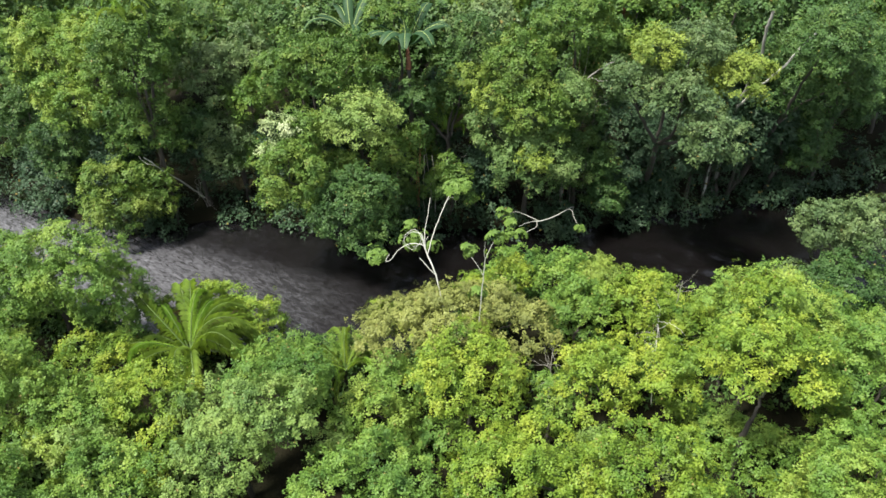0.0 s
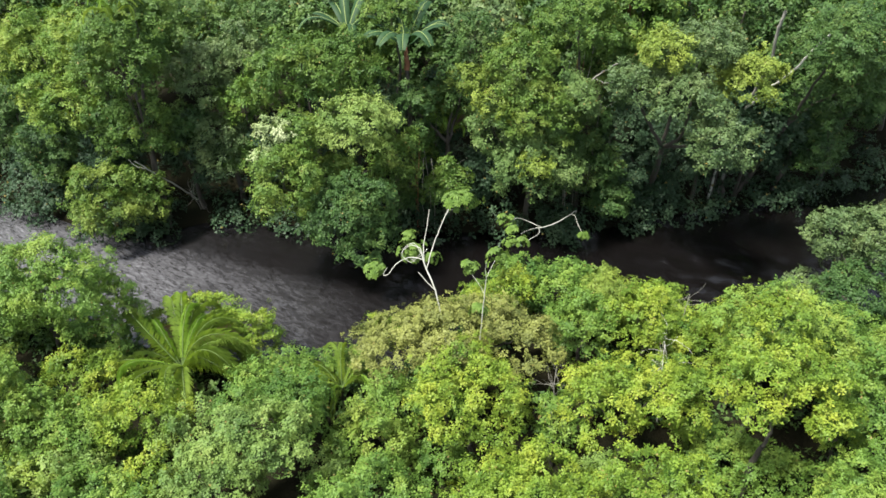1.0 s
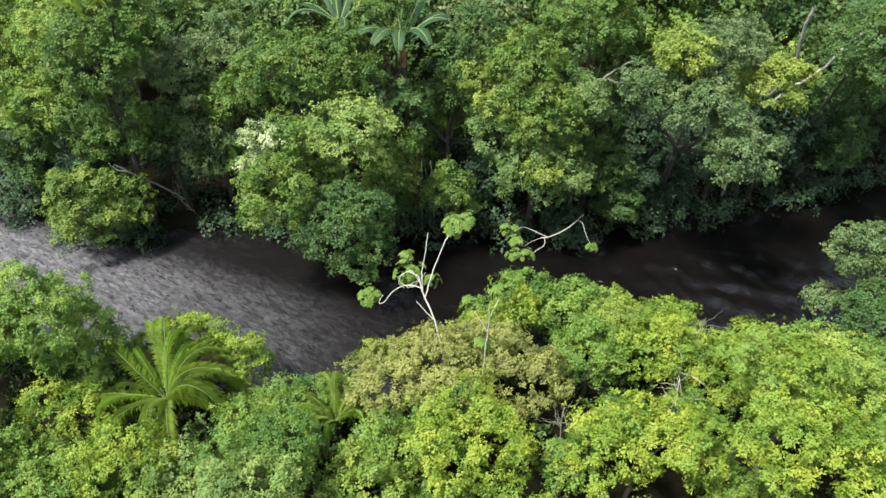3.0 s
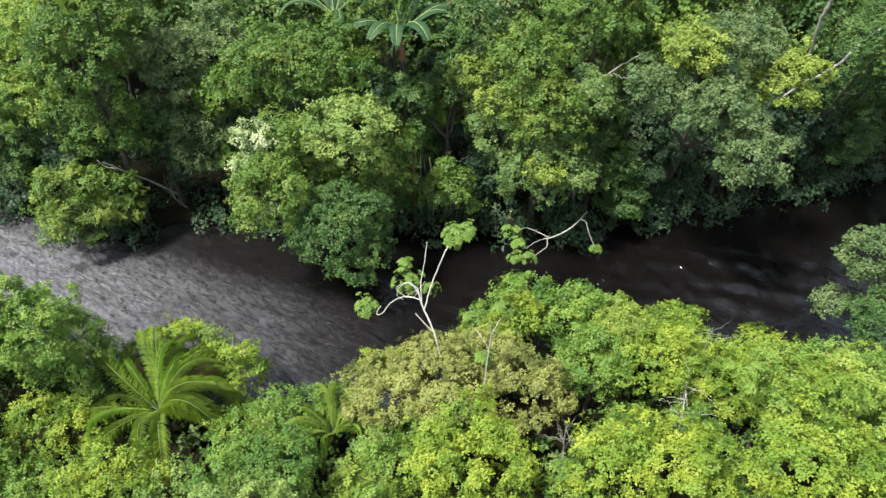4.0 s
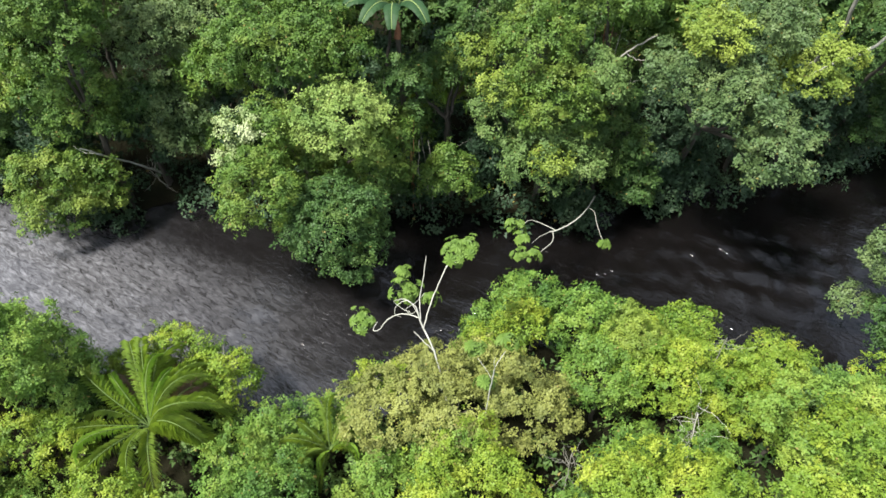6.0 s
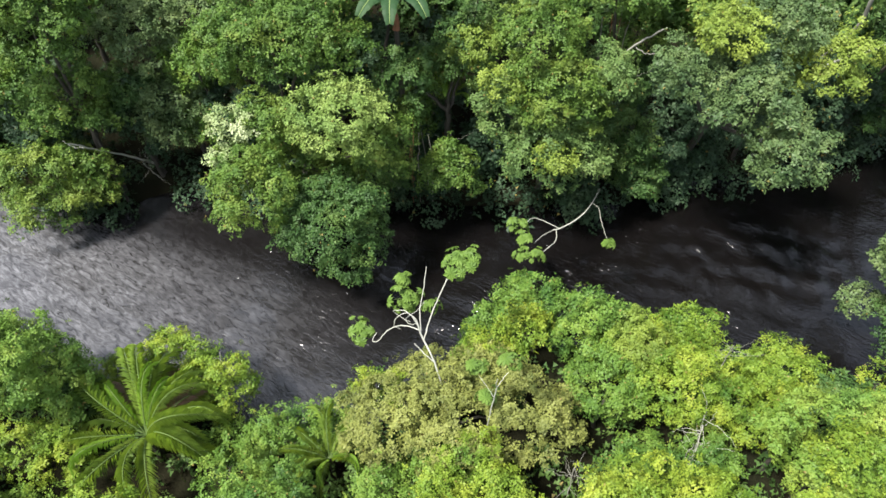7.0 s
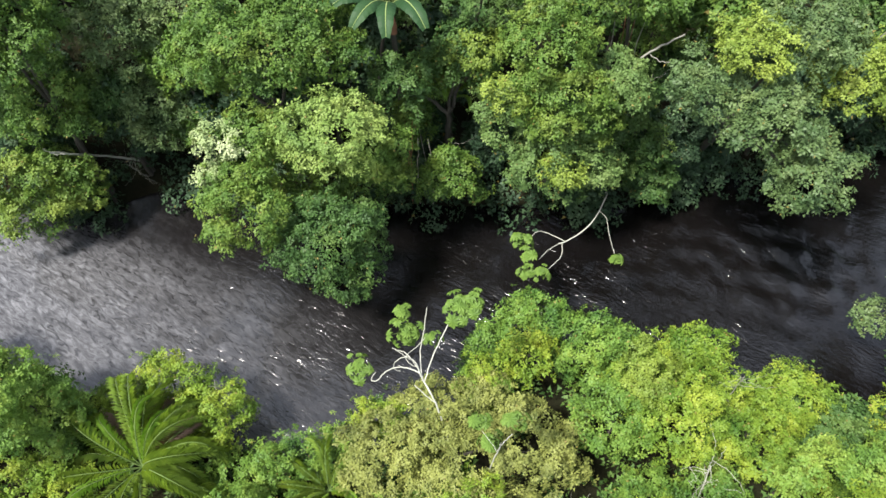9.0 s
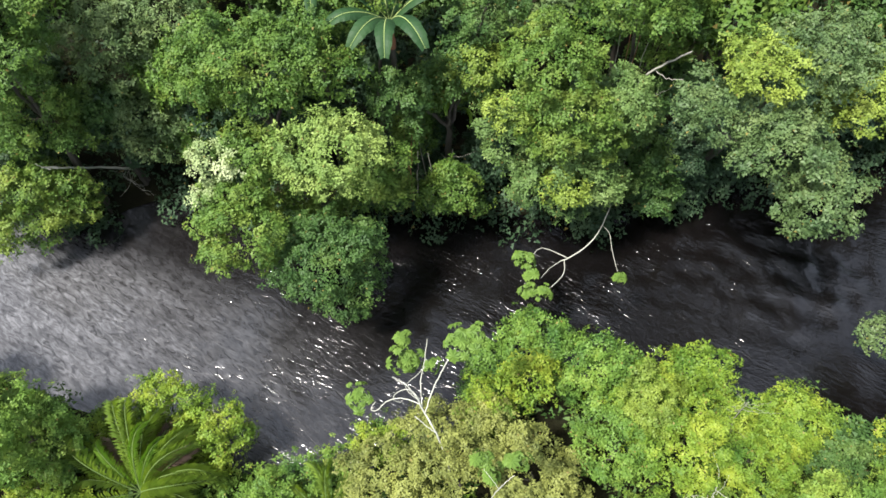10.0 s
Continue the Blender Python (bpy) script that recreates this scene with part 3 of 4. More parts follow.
tree([(12.6, 13.0, 4.2, 2.2, 1.8, 1.8), (11.0, 12.0, 3.0, 2.0, 1.8, 1.6)], "fresh")
tree([(9.9, 15.4, 6.5, 2.0, 1.6, 1.4)], "lime")
tree([(14.2, 15.8, 5.4, 2.4, 2.0, 1.9)], "fresh")
tree([(7.2, 17.5, 3.9, 1.8, 1.5, 1.5), (5.2, 17.3, 3.9, 1.5, 1.4, 1.5)], "lime")
tree([(1.0, 17.2, 3.9, 2.1, 1.6, 1.5)], "lime")
tree([(-1.6, 18.4, 2.5, 1.5, 1.3, 1.3), (-2.6, 17.0, 2.2, 1.5, 1.4, 1.3)], "fresh")
tree([(2.6, 13.6, 3.4, 2.4, 1.8, 1.7), (6.2, 13.4, 3.9, 2.2, 1.8, 1.7)], "lime")
tree([(-2.2, 13.4, 3.1, 2.2, 1.8, 1.7)], "fresh")
tree([(-10.2, 13.6, 2.7, 2.2, 1.8, 1.6), (-14.5, 13.0, 3.0, 2.4, 1.9, 1.8)], "fresh")
tree([(16.5, 26.0, 4.9, 0.9, 0.8, 0.8), (16.6, 26.2, 1.7, 0.7, 0.7, 0.6), (17.5, 26.3, 4.2, 1.4, 1.2, 1.4), (19.2, 25.4, 4.6, 1.9, 1.6, 1.9)], "grey", "grey-green tree over the river on the near bank")
tree([(17.4, 24.0, 2.9, 1.6, 1.5, 1.9)], "deep")
for x, y in [(-18, 9), (-12, 9), (-6.5, 9.5), (-1, 9), (4.5, 9), (10, 10), (15.5, 10.5), (20, 16), (20.5, 21), (-21, 18), (-23, 23)]:
    if y > 14:
        tree([(x, y, 2.6, 2.4, 2.0, 1.8)], "deep", per_area=14, size=0.15)
    else:
        tree([(x, y, 2.6, 2.6, 2.2, 1.8)], "fresh", per_area=5, size=0.26, lump=0.55)

bush([(0.0, 16.8, 1.3, 1.1, 1.0, 1.0)], "fresh", "green bush in a gap between crowns")

# saplings that fill the gaps between the crowns of the near bank
gap_rng = random.Random(21)
KEEP_CLEAR = [(-9.9, 20.5, 2.3), (-3.8, 19.9, 1.4), (4.1, 19.3, 0.9), (-0.4, 22.2, 1.2)]
for gx in range(-10, 11):
    for gy in range(0, 8):
        x, y = gx * 1.75 + gap_rng.uniform(-0.6, 0.6), 11.4 + gy * 1.75 + gap_rng.uniform(-0.6, 0.6)
        z, r = gap_rng.uniform(1.7, 3.3), gap_rng.uniform(0.75, 1.15)
        kind = gap_rng.choice(["lime", "fresh", "fresh", "lime", "sage", "moss"])
        if y > near_bank(x) - 1.0 or any((x - a) ** 2 + (y - b) ** 2 < 1.35 ** 2 for a, b in CROWNS):
            continue
        if any((x - a) ** 2 + (y - b) ** 2 < c * c for a, b, c in KEEP_CLEAR):
            continue
        tree([(x, y, z, r, r, r * 1.15)], kind, "slim sapling filling a gap in the canopy", per_area=17, kind_name="sapling", category="sapling", group="saplings")

# ---- palms ----
def pinnate_frond(length, rise, droop, seed, name, mat):
    """One feather frond that grows along +x from its foot: fine hanging leaflets in one mesh, midrib in another."""
    rng = np.random.default_rng(seed)
    n = 84
    s = np.linspace(0, 1, n)
    mid = np.stack([length * (s - 0.12 * s ** 3), 0 * s + 0.06 * np.sin(3 * s), length * (rise * s - droop * s ** 2.4)], -1)
    v, f = [], []
    along = unit(np.gradient(mid, axis=0))
    for k in range(7, n):
        for side in (-1, 1):
            q = s[k]
            ln = length * 0.098 * (0.30 + math.sin(math.pi * min(1, q * 0.90 + 0.08)) ** 0.7) * rng.uniform(0.8, 1.15)
            way = unit(along[k] * (0.55 + 0.75 * q) + np.array([0, side, 0]) * 0.9 + np.array([0, 0, rng.uniform(-0.35, 0.8)]))
            wide = unit(np.cross(way, np.array([0, 0, 1.0]))) * 0.018
            a = mid[k] + along[k] * rng.uniform(-0.02, 0.02)
            b, c = a + way * ln * 0.55, a + way * ln + np.array([0, 0, -0.5 * ln])
            i = len(v)
            v += [a, b + wide, c, b - wide]
            f += [(i, i + 1, i + 2), (i, i + 2, i + 3)]
    leaflets = put_mesh(name, np.array(v), np.array(f), mat)
    rv, rf = tube(mid[::4], np.linspace(0.024, 0.005, len(mid[::4])), 5)
    put_mesh("midrib", rv, rf, STALK, leaflets, smooth=True)
    return leaflets


def place_part(model, parent, m, scale):
    """A further piece on the same meshes, set under its thing."""
    ob = copy_thing(model, m @ Matrix.Scale(scale, 4))
    ob.matrix_basis = m @ Matrix.Scale(scale, 4)
    ob.parent = parent
    return ob


def feather_palm(at, crown_z, count, size, seed, label, withered=3, start=0.0, lean=False):
    rng = np.random.default_rng(seed)
    foot = np.array([at[0], at[1], float(ground_height(np.array(at[0]), np.array(at[1])))])
    palm = new("palm")
    palm.matrix_basis = pose(*foot)
    tagged(palm, label, "palm", "palms")
    limb("trunk", [foot - [0, 0, 0.3], (at[0], at[1], (foot[2] + crown_z) / 2), (at[0], at[1], crown_z)], 0.17 * size, 0.13 * size, BARK, palm, wobble=0.01, rng=rng, sides=10)
    models = [pinnate_frond(3.7, 1.50, 1.30, seed + 1, "frond", LEAF["frond"]), pinnate_frond(3.7, 1.10, 1.15, seed + 2, "frond", LEAF["frond"]),
              pinnate_frond(2.6, 2.00, 1.45, seed + 3, "frond", LEAF["young"]), pinnate_frond(3.6, 0.95, 1.1, seed + 4, "withered_frond", LEAF["dead"])]
    used = set()
    for k in range(count):
        which = 3 if k < withered else (0, 1, 2, 0, 1)[k % 5]
        turn = (k * 137.5 + start) % 360 if k >= withered else 38 + 31 * k
        if lean and k % 3:                       # most fronds lean out towards the light over the river
            turn = 60 + ((turn - 60 + 180) % 360 - 180) * 0.52
        m = pose(0, 0, crown_z - foot[2], rng.uniform(-22, 22), rng.uniform(-14, 14), turn)
        scale = size * rng.uniform(0.8, 1.1)
        if which in used:
            ob = place_part(models[which], palm, m, scale)
        else:
            used.add(which)
            ob = models[which]
            ob.parent, ob.matrix_basis = palm, m @ Matrix.Scale(scale, 4)
        if which == 3:
            tagged(ob, "brown withered frond")
    for k in range(4):
        if k not in used:
            for o in (*models[k].children, models[k]):
                bpy.data.objects.remove(o)
    return palm


feather_palm((-10.1, 20.75), 2.0, 44, 0.92, 41, "feather palm with arching yellow-green fronds, some withered", 6, 20, True)
feather_palm((-3.85, 20.0), 1.7, 16, 0.52, 51, "small feather palm with bright green fronds", 0, 70)
feather_palm((-15.0, 33.5), 11.7, 12, 0.45, 61, "slender feather palm rising out of the canopy", 0, 0)
feather_palm((0.2, 34.6), 5.2, 11, 0.6, 71, "young feather palm in the shade of the far bank", 2, 30)


def broad_blade(length, width, rise, droop, seed):
    """An undivided palm leaf along +x: pleated blade either side of a strong pale midrib, ragged at the tip."""
    rng = np.random.default_rng(seed)
    n, w = 26, 4
    s = np.linspace(0, 1, n)
    mid = np.stack([length * (s - 0.15 * s ** 3), 0 * s, length * (rise * s - droop * s ** 2.2)], -1)
    prof = width * np.clip(np.sin(np.pi * np.clip(s * 0.86 + 0.05, 0, 1)), 0, 1) ** 0.6 * (1 - 0.2 * s)
    prof[:3] *= np.array([0.05, 0.2, 0.6])
    v = []
    for k in range(n):
        for j in range(-w, w + 1):
            q = j / w
            ragged = 1 + 0.03 * rng.normal() * (abs(j) == w)
            v.append(mid[k] + np.array([abs(q) * prof[k] * 0.35, q * prof[k] * ragged, abs(q) * prof[k] * 0.30 - q * q * prof[k] * 0.45 + 0.006 * (-1) ** k * abs(q)]))
    row = 2 * w + 1
    i, j = np.meshgrid(np.arange(n - 1), np.arange(row - 1), indexing="ij")
    a = (i * row + j).ravel()
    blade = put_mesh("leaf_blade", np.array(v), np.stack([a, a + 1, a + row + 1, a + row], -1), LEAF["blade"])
    rv, rf = tube(mid + [0, 0, 0.01], np.linspace(0.022, 0.007, n), 6)
    put_mesh("midrib", rv, rf, RIB, blade, smooth=True)
    return blade


def broad_palm(at, crown_z, size, seed, turns, label):
    rng = np.random.default_rng(seed)
    foot = np.array([at[0], at[1], float(ground_height(np.array(at[0]), np.array(at[1])))])
    palm = new("palm")
    palm.matrix_basis = pose(*foot)
    tagged(palm, label, "palm", "palms")
    top = np.array([at[0], at[1], crown_z])
    limb("trunk", [foot - [0, 0, 0.3], (foot + top) / 2 + [0.1, 0, 0], top - [0, 0, 0.8]], 0.13, 0.10, BARK, palm, sides=9)
    limb("leaf_sheath", [top - [0, 0, 1.1], top - [0, 0, 0.5], top + [0, 0, 0.1]], 0.15, 0.07, SHEATH, palm, "rust-brown fibrous sheath", wobble=0.02, rng=rng, sides=9)
    models = [broad_blade(2.9, 0.33, 1.05, 0.85, seed), broad_blade(2.8, 0.33, 1.6, 1.0, seed + 1)]
    for k, turn in enumerate(turns):
        which = 1 if k % 3 == 2 else 0
        m = pose(0, 0, crown_z - foot[2], rng.uniform(-14, 14), rng.uniform(-8, 8), turn)
        scale = size * rng.uniform(0.88, 1.08)
        if k in (0, 2):
            models[which].parent, models[which].matrix_basis = palm, m @ Matrix.Scale(scale, 4)
        else:
            place_part(models[which], palm, m, scale)
    return palm


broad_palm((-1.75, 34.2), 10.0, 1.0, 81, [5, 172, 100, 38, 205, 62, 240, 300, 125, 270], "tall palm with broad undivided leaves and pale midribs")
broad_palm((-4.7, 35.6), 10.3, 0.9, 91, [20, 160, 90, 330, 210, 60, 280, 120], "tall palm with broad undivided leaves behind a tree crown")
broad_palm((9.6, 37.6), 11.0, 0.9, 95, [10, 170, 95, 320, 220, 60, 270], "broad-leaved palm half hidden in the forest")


# ---- pale bare branches with parasol leaves ----
def parasol_leaf():
    """A round leaf cut into long fingers."""
    v, f = [], []
    for k in range(9):
        a = 2 * math.pi * k / 9 + 0.2
        d, e = np.array([math.cos(a), math.sin(a), 0]), np.array([-math.sin(a), math.cos(a), 0])
        ln = 0.30 if k % 2 else 0.26
        n = len(v)
        v += [np.array([0, 0, 0.02]), d * ln * 0.6 + e * 0.075, d * ln + np.array([0, 0, -0.09]), d * ln * 0.6 - e * 0.075]
        f += [(n, n + 1, n + 2), (n, n + 2, n + 3)]
    return put_mesh("leaf", np.array(v), np.array(f), LEAF["parasol"])


def parasol_cluster(parent, at, count, spread, seed):
    """Stalked parasol leaves round a branch tip."""
    rng = np.random.default_rng(seed)
    base = parent.matrix_basis.inverted()
    shared = None
    for k in range(int(count * 1.4)):
        d = unit(rng.normal(size=3) + np.array([0, 0, 0.25]))
        p = np.array(at) + d * spread * rng.uniform(0.45, 1.45) * np.array([1, 1, 0.75])
        m = base @ Matrix.Translation(p) @ Vector((*(d + np.array([0, 0, 0.6])),)).to_track_quat("Z", "Y").to_matrix().to_4x4() @ Matrix.Scale(rng.uniform(0.4, 0.9), 4)
        if shared is None:
            shared = parasol_leaf()
            shared.parent, shared.matrix_basis = parent, m
        else:
            place_part(shared, parent, m, 1.0)
        sv, sf = tube(bent([at, (np.array(at) + p) / 2 + [0, 0, 0.04], p], 2), np.full(5, 0.008), 3)
        put_mesh("leaf_stalk", sv, sf, STALK, parent)


def parasol_tree(foot, label, branches, clusters, seed):
    rng = np.random.default_rng(seed)
    ob = new("parasol_tree")
    ob.matrix_basis = pose(*foot)
    tagged(ob, label, "tree", "parasol trees")
    for k, (points, r0, r1) in enumerate(branches):
        limb("trunk" if k == 0 else "branch", points, r0 * 0.36, r1 * 0.5, PALE, ob, wobble=0.006, rng=rng)
    for k, (at, count, spread) in enumerate(clusters):
        parasol_cluster(ob, at, count, spread, seed * 10 + k)
    return ob


parasol_tree((0.35, 20.9, 0.6), "slender pale-barked tree with bare curling branches and parasol leaves",
             [([(0.35, 20.9, 0.4), (0.1, 21.2, 3.2), (-0.27, 21.66, 5.17), (-0.60, 22.05, 5.85), (-0.82, 22.29, 6.65)], 0.085, 0.05),
              ([(-0.60, 22.05, 5.85), (-0.35, 22.5, 6.6), (0.0, 22.9, 7.4), (0.30, 23.2, 7.98)], 0.05, 0.028),
              ([(0.1, 23.05, 7.65), (0.35, 23.2, 7.75), (0.5, 23.1, 7.6)], 0.022, 0.012),
              ([(-0.66, 22.1, 6.0), (-0.72, 22.8, 6.4), (-0.60, 23.2, 6.9), (-0.5, 23.7, 7.45)], 0.04, 0.018),
              ([(-0.72, 22.2, 6.2), (-1.2, 22.4, 6.15), (-1.7, 22.45, 5.85), (-2.05, 22.3, 5.45), (-2.25, 22.35, 5.35), (-2.1, 22.5, 5.6)], 0.045, 0.018),
              ([(-0.82, 22.29, 6.65), (-1.15, 22.7, 6.5), (-1.45, 23.0, 6.1), (-1.6, 23.3, 5.6), (-1.3, 23.2, 5.35), (-1.05, 22.9, 5.6)], 0.035, 0.014),
              ([(-0.80, 22.25, 6.5), (-1.0, 22.6, 5.9), (-1.2, 23.0, 5.6), (-0.85, 23.4, 5.5), (-0.6, 23.6, 5.7)], 0.03, 0.012),
              ([(-0.78, 22.25, 6.4), (-1.05, 22.45, 6.75), (-1.4, 22.4, 6.6), (-1.5, 22.3, 6.3), (-1.3, 22.3, 6.1)], 0.03, 0.014),
              ([(-0.27, 21.66, 5.17), (-0.55, 21.8, 5.4), (-0.9, 22.0, 5.75)], 0.04, 0.025)],
             [((0.42, 23.3, 8.15), 14, 0.38), ((0.85, 23.4, 8.2), 12, 0.32), ((-1.25, 23.9, 5.5), 16, 0.45), ((-1.15, 24.1, 5.0), 9, 0.4), ((-1.35, 24.5, 5.7), 8, 0.25),
              ((-2.6, 22.8, 5.4), 15, 0.40), ((-0.4, 23.9, 5.1), 7, 0.3)], 3)
parasol_tree((1.3, 20.1, 0.6), "thin pale-barked sapling with a forked tip",
             [([(1.3, 20.1, 0.4), (1.33, 20.0, 3.0), (1.37, 19.9, 4.9), (1.42, 19.7, 6.6), (1.45, 19.6, 7.3)], 0.06, 0.035),
              ([(1.45, 19.6, 7.3), (1.55, 19.65, 7.6), (1.72, 19.7, 8.0)], 0.03, 0.015), ([(1.45, 19.6, 7.3), (1.40, 19.5, 7.8), (1.42, 19.4, 8.2)], 0.03, 0.012),
              ([(1.42, 19.7, 6.6), (1.2, 19.9, 6.9), (1.0, 20.1, 7.1)], 0.02, 0.01)],
             [((0.95, 20.3, 7.3), 10, 0.35), ((1.9, 20.0, 8.0), 9, 0.3), ((1.3, 20.4, 5.3), 9, 0.35)], 4)
parasol_tree((7.3, 33.4, 0.4), "pale-barked tree leaning low over the dark water",
             [([(7.3, 33.4, 0.2), (7.1, 32.7, 1.5), (6.96, 32.08, 2.09), (6.2, 30.5, 2.75), (5.6, 29.7, 2.95), (4.85, 29.1, 3.05), (4.44, 28.87, 3.16)], 0.07, 0.045),
              ([(4.75, 29.05, 3.05), (4.0, 29.3, 3.3), (3.6, 29.2, 3.5), (3.25, 28.73, 3.69)], 0.04, 0.02),
              ([(4.6, 28.95, 3.1), (4.5, 28.3, 3.2), (4.1, 27.8, 3.3), (3.75, 27.5, 3.3)], 0.04, 0.02),
              ([(4.44, 28.87, 3.16), (3.9, 28.4, 3.3), (3.6, 28.0, 3.4)], 0.03, 0.015),
              ([(6.35, 30.8, 2.7), (6.5, 30.2, 3.0), (6.45, 29.2, 3.2), (6.5, 28.3, 3.3)], 0.03, 0.015)],
             [((2.95, 28.6, 3.75), 14, 0.35), ((3.25, 28.1, 3.6), 8, 0.3), ((3.6, 27.4, 3.4), 10, 0.3), ((3.1, 27.5, 3.3), 6, 0.25), ((6.5, 28.1, 3.3), 7, 0.18)], 5)


def bare_tree(foot, label, branches, mat, seed):
    rng = np.random.default_rng(seed)
    ob = new("bare_tree")
    ob.matrix_basis = pose(*foot)
    tagged(ob, label, "tree")
    for k, (points, r0, r1) in enumerate(branches):
        limb("trunk" if k == 0 else "branch", points, r0, r1, mat, ob, wobble=0.02, rng=rng, sides=6)
    return ob


bare_tree((16.2, 36.6, 0.7), "tall bare grey trunk between dark crowns",
          [([(16.2, 36.6, 0.4), (15.9, 35.5, 5.6), (15.6, 34.2, 8.0), (15.57, 33.4, 9.38), (15.26, 32.9, 11.2), (15.2, 32.6, 12.2)], 0.10, 0.07)], GREYBARK, 1)
bare_tree((15.4, 36.0, 0.7), "slender leaning pale trunk between dark crowns",
          [([(15.4, 36.0, 0.4), (15.5, 35.4, 5.2), (15.62, 33.4, 8.0), (15.9, 32.0, 9.5), (16.35, 31.6, 10.7), (16.8, 31.3, 11.6)], 0.07, 0.05)], PALE, 2)
bare_tree((-13.9, 35.6, 0.7), "bare pale branch leaning out of the far bank",
          [([(-13.9, 35.6, 0.5), (-14.33, 34.66, 1.82), (-14.85, 33.4, 3.4), (-15.36, 32.16, 4.96)], 0.055, 0.03), ([(-15.1, 32.8, 4.15), (-15.5, 32.5, 4.5), (-15.75, 32.4, 4.9)], 0.025, 0.01)], PALE, 3)


def twiggy(foot, top, label, seed, count=22, mat=GREYBARK):
    """A leafless sapling with many fine forking twigs."""
    rng = np.random.default_rng(seed)
    foot, top = np.array(foot), np.array(top)
    branches = [([foot, foot * 0.5 + top * 0.5 + rng.normal(0, 0.06, 3), top], 0.024, 0.010)]
    for k in range(count):
        q = foot + (top - foot) * rng.uniform(0.45, 1.0)
        d = unit(rng.normal(size=3) + np.array([0, 0, 0.5])) * rng.uniform(0.5, 1.25)
        branches.append(([q, q + d * 0.5 + rng.normal(0, 0.05, 3), q + d], 0.007, 0.003))
    return bare_tree(tuple(foot), label, branches, mat, seed)


twiggy((8.05, 18.9, 1.0), (8.15, 20.3, 4.4), "leafless pale sapling among green crowns", 5, 26, PALE)
bush([(10.6, 15.7, 1.9, 1.3, 1.1, 1.3), (9.4, 16.9, 1.9, 1.2, 1.0, 1.3)], "fresh")
bare_tree((6.6, 33.6, 0.7), "fallen pale branch caught between two crowns",
          [([(6.6, 33.6, 0.5), (6.6, 33.3, 6.0), (6.9, 32.9, 8.6), (7.9, 32.9, 9.5), (8.3, 33.0, 9.7)], 0.05, 0.03), ([(7.2, 32.9, 9.0), (7.6, 32.6, 8.9), (8.1, 32.4, 9.0)], 0.02, 0.01)], GREYBARK, 14)
twiggy((3.9, 18.4, 1.0), (4.0, 18.9, 4.0), "dead twiggy sapling in a gap between crowns", 6, 14)
twiggy((9.6, 22.6, 0.9), (9.9, 23.0, 3.9), "dead twiggy sapling in a gap between crowns", 7, 14)
twiggy((-7.6, 22.4, 0.5), (-7.9, 23.4, 3.0), "dead twiggy sapling at the river edge", 8, 10)
twiggy((0.2, 33.6, 0.6), (0.4, 33.2, 4.6), "dead twiggy sapling on the far bank", 9, 14, GREYBARK)
twiggy((7.9, 34.6, 0.7), (7.8, 33.4, 7.6), "dead twiggy sapling beside an olive crown", 10, 14, GREYBARK)
twiggy((-13.6, 34.6, 0.6), (-13.6, 33.7, 2.4), "dead twiggy sapling at the water", 13, 12, GREYBARK)


def vines(at, count, height, seed):
    rng = np.random.default_rng(seed)
    ob = new("hanging_vine")
    ob.matrix_basis = pose(at[0], at[1], 0.6)
    tagged(ob, "cluster of reddish hanging vine stems under the canopy", "vine")
    for k in range(count):
        x, y = at[0] + rng.normal(0, 0.3), at[1] + rng.normal(0, 0.15)
        limb("stem", [(x, y, 0.5), (x + rng.normal(0, 0.1), y, height * 0.5), (x + rng.normal(0, 0.25), y + 0.1, height * rng.uniform(0.85, 1.1))], 0.022, 0.014, SHEATH if k % 2 else GREYBARK, ob, wobble=0.02, rng=rng, sides=5)


vines((-1.05, 33.2), 6, 5.4, 3)
vines((6.9, 34.2), 5, 10.0, 4)

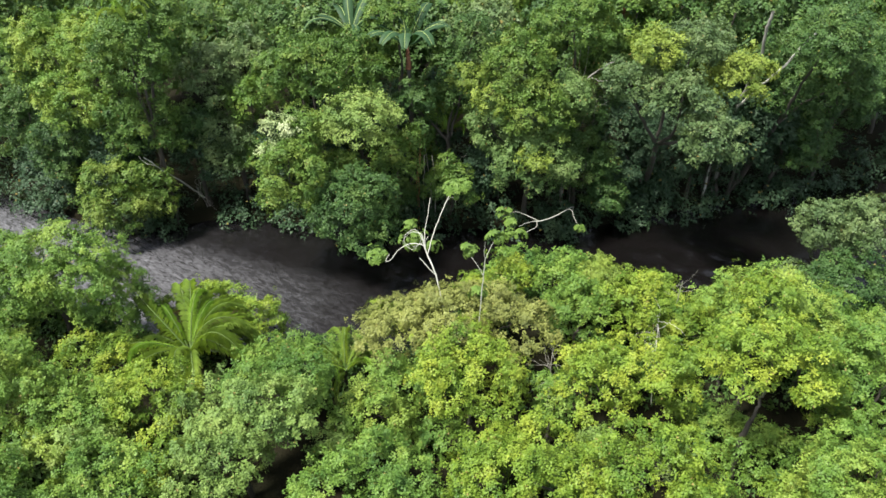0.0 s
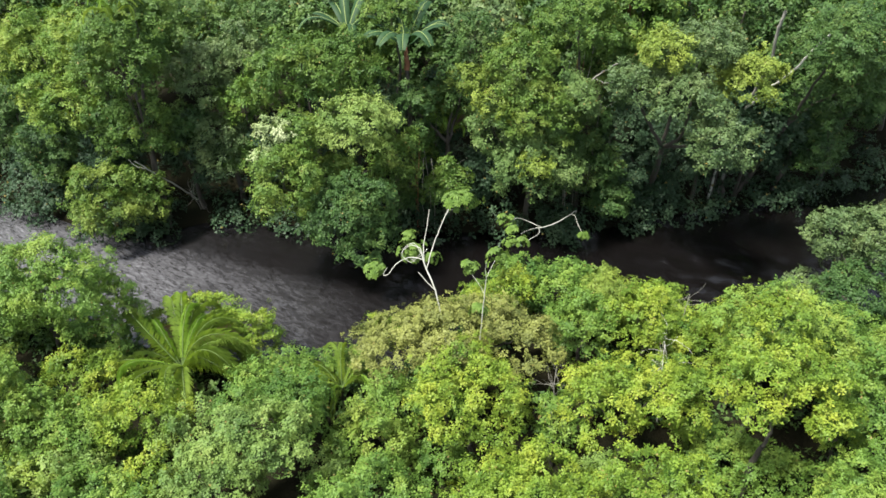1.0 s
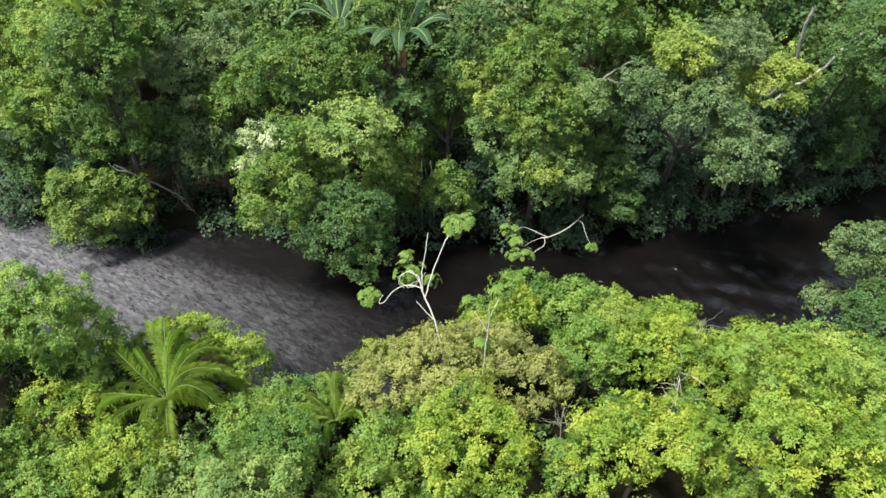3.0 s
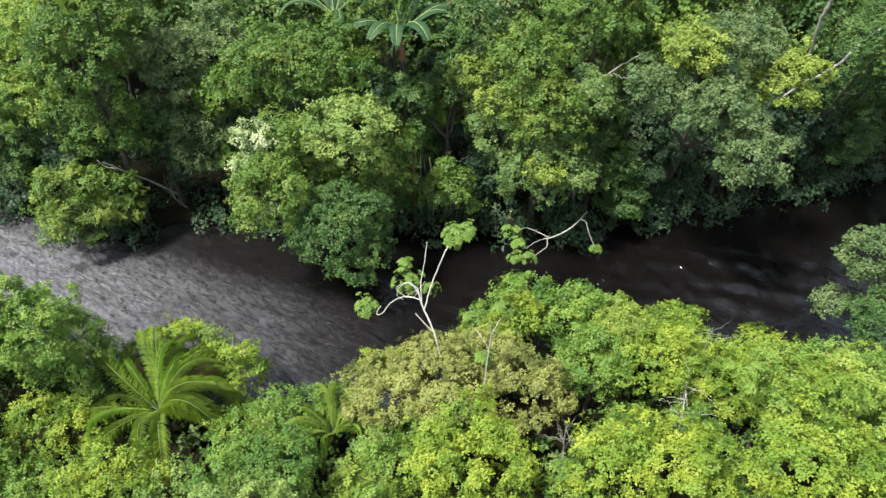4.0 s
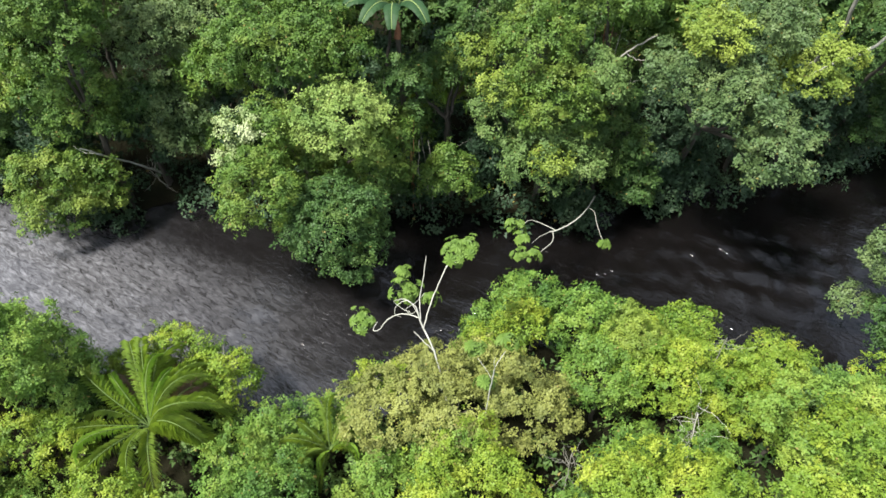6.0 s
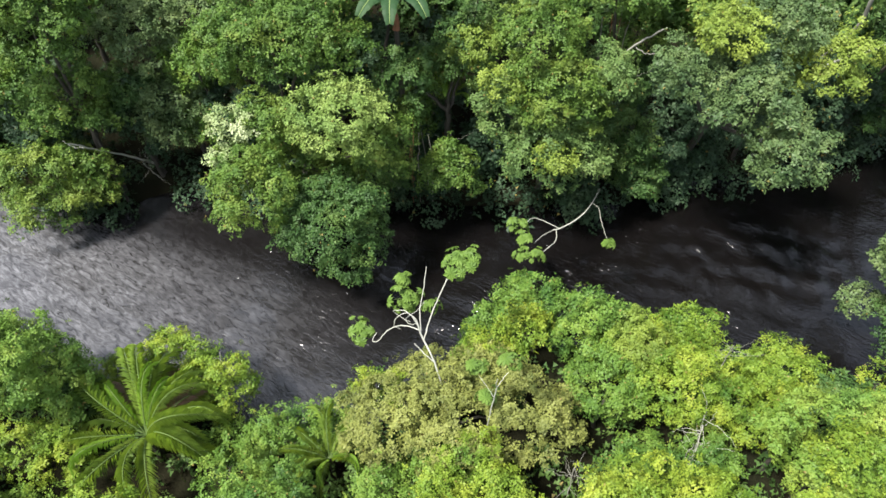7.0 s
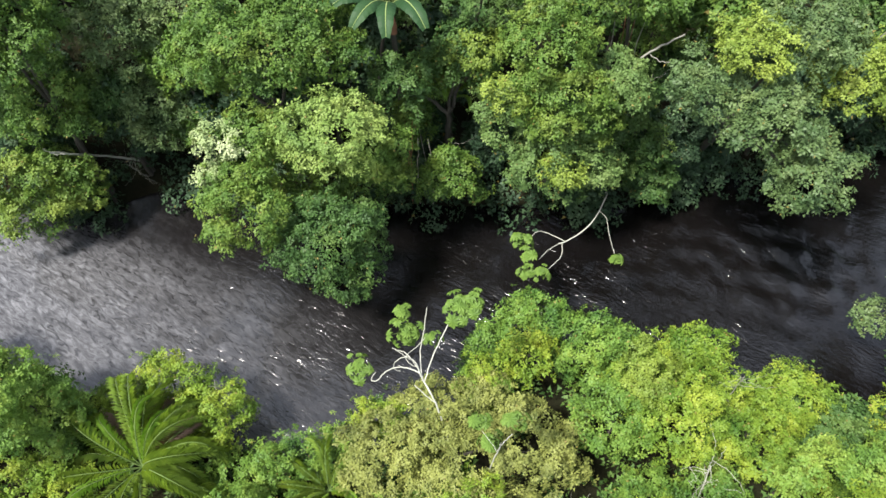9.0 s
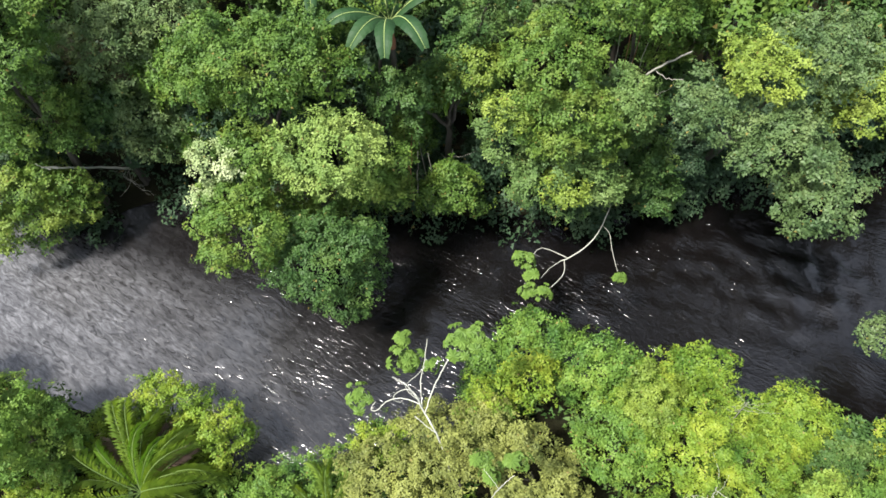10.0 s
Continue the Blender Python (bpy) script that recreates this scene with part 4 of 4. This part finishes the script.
# ---- forest that goes on beyond the banks ----
def far_forest(name, label, spots, seed):
    rng = np.random.default_rng(seed)
    lob = [(x + rng.uniform(-1, 1), y + rng.uniform(-1, 1), z + rng.uniform(-1.5, 1.0), r * rng.uniform(0.85, 1.2), r, r * 0.9) for x, y, z, r in spots]
    t, u = lobe_tufts(lob, rng, 2.1, 0.9, False)
    v, f = leaves(t, u, 8, 0.46, 0.32, rng)
    return tagged(put_mesh(name, v, f, LEAF["fresh"]), label, "forest", kind="stuff")


far_forest("near_woods", "unbroken rainforest canopy behind the near bank", [(x, y, 3.4, 2.9) for x in range(-30, 31, 4) for y in range(-8, 8, 4)], 31)
far_forest("side_woods", "rainforest canopy along the near bank up and down river",
           [(x, y, 2.4, 2.6) for x in (*range(-38, -24, 4), *range(24, 39, 4)) for y in range(8, 34, 4) if y < near_bank(x) - 3], 32)
far_forest("far_woods", "rainforest canopy stretching away beyond the far bank",
           [(x, y, 7.0, 3.6) for x in range(-45, 46, 5) for y in range(42, 72, 5) if y > far_bank(x) + 3 and (abs(x) > 29 or y > 52)], 33)

# ---- undergrowth on both banks ----
def undergrowth(name, label, x0, x1, depth, side, leaf, count, seed, leaf_size):
    rng = np.random.default_rng(seed)
    x = rng.uniform(x0, x1, count)
    off = np.where(rng.random(count) < 0.4, rng.uniform(-0.5, 1.2, count), rng.uniform(0.0, 1.0, count) * depth)
    off = off + (0.0 if side > 0 else 1.4)
    y = far_bank(x) + off if side > 0 else near_bank(x) - off
    y = y + 0.35 * np.sin(x * 1.7) + 0.3 * np.sin(x * 3.1 + 1)
    r = rng.uniform(0.25, 0.8, count) * (1 + 0.5 * (rng.random(count) > 0.85))
    z = np.maximum(ground_height(x, y), 0.05) + r * 0.35
    lob = np.stack([x, y, z, r, r, r * rng.uniform(0.7, 1.5, count)], -1)
    t, u = lobe_tufts(lob, rng, 4, 0.8)
    v, f = leaves(t, u, 9, leaf_size, leaf_size * 0.6, rng)
    return tagged(put_mesh(name, v, f, LEAF[leaf]), label, "undergrowth", kind="stuff")


# far side in dull leaves, whose darkness stands for shade
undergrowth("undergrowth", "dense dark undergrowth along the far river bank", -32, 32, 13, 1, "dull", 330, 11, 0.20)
undergrowth("undergrowth", "dense green undergrowth along the near river bank", -26, 26, 15, -1, "deep", 300, 12, 0.20)
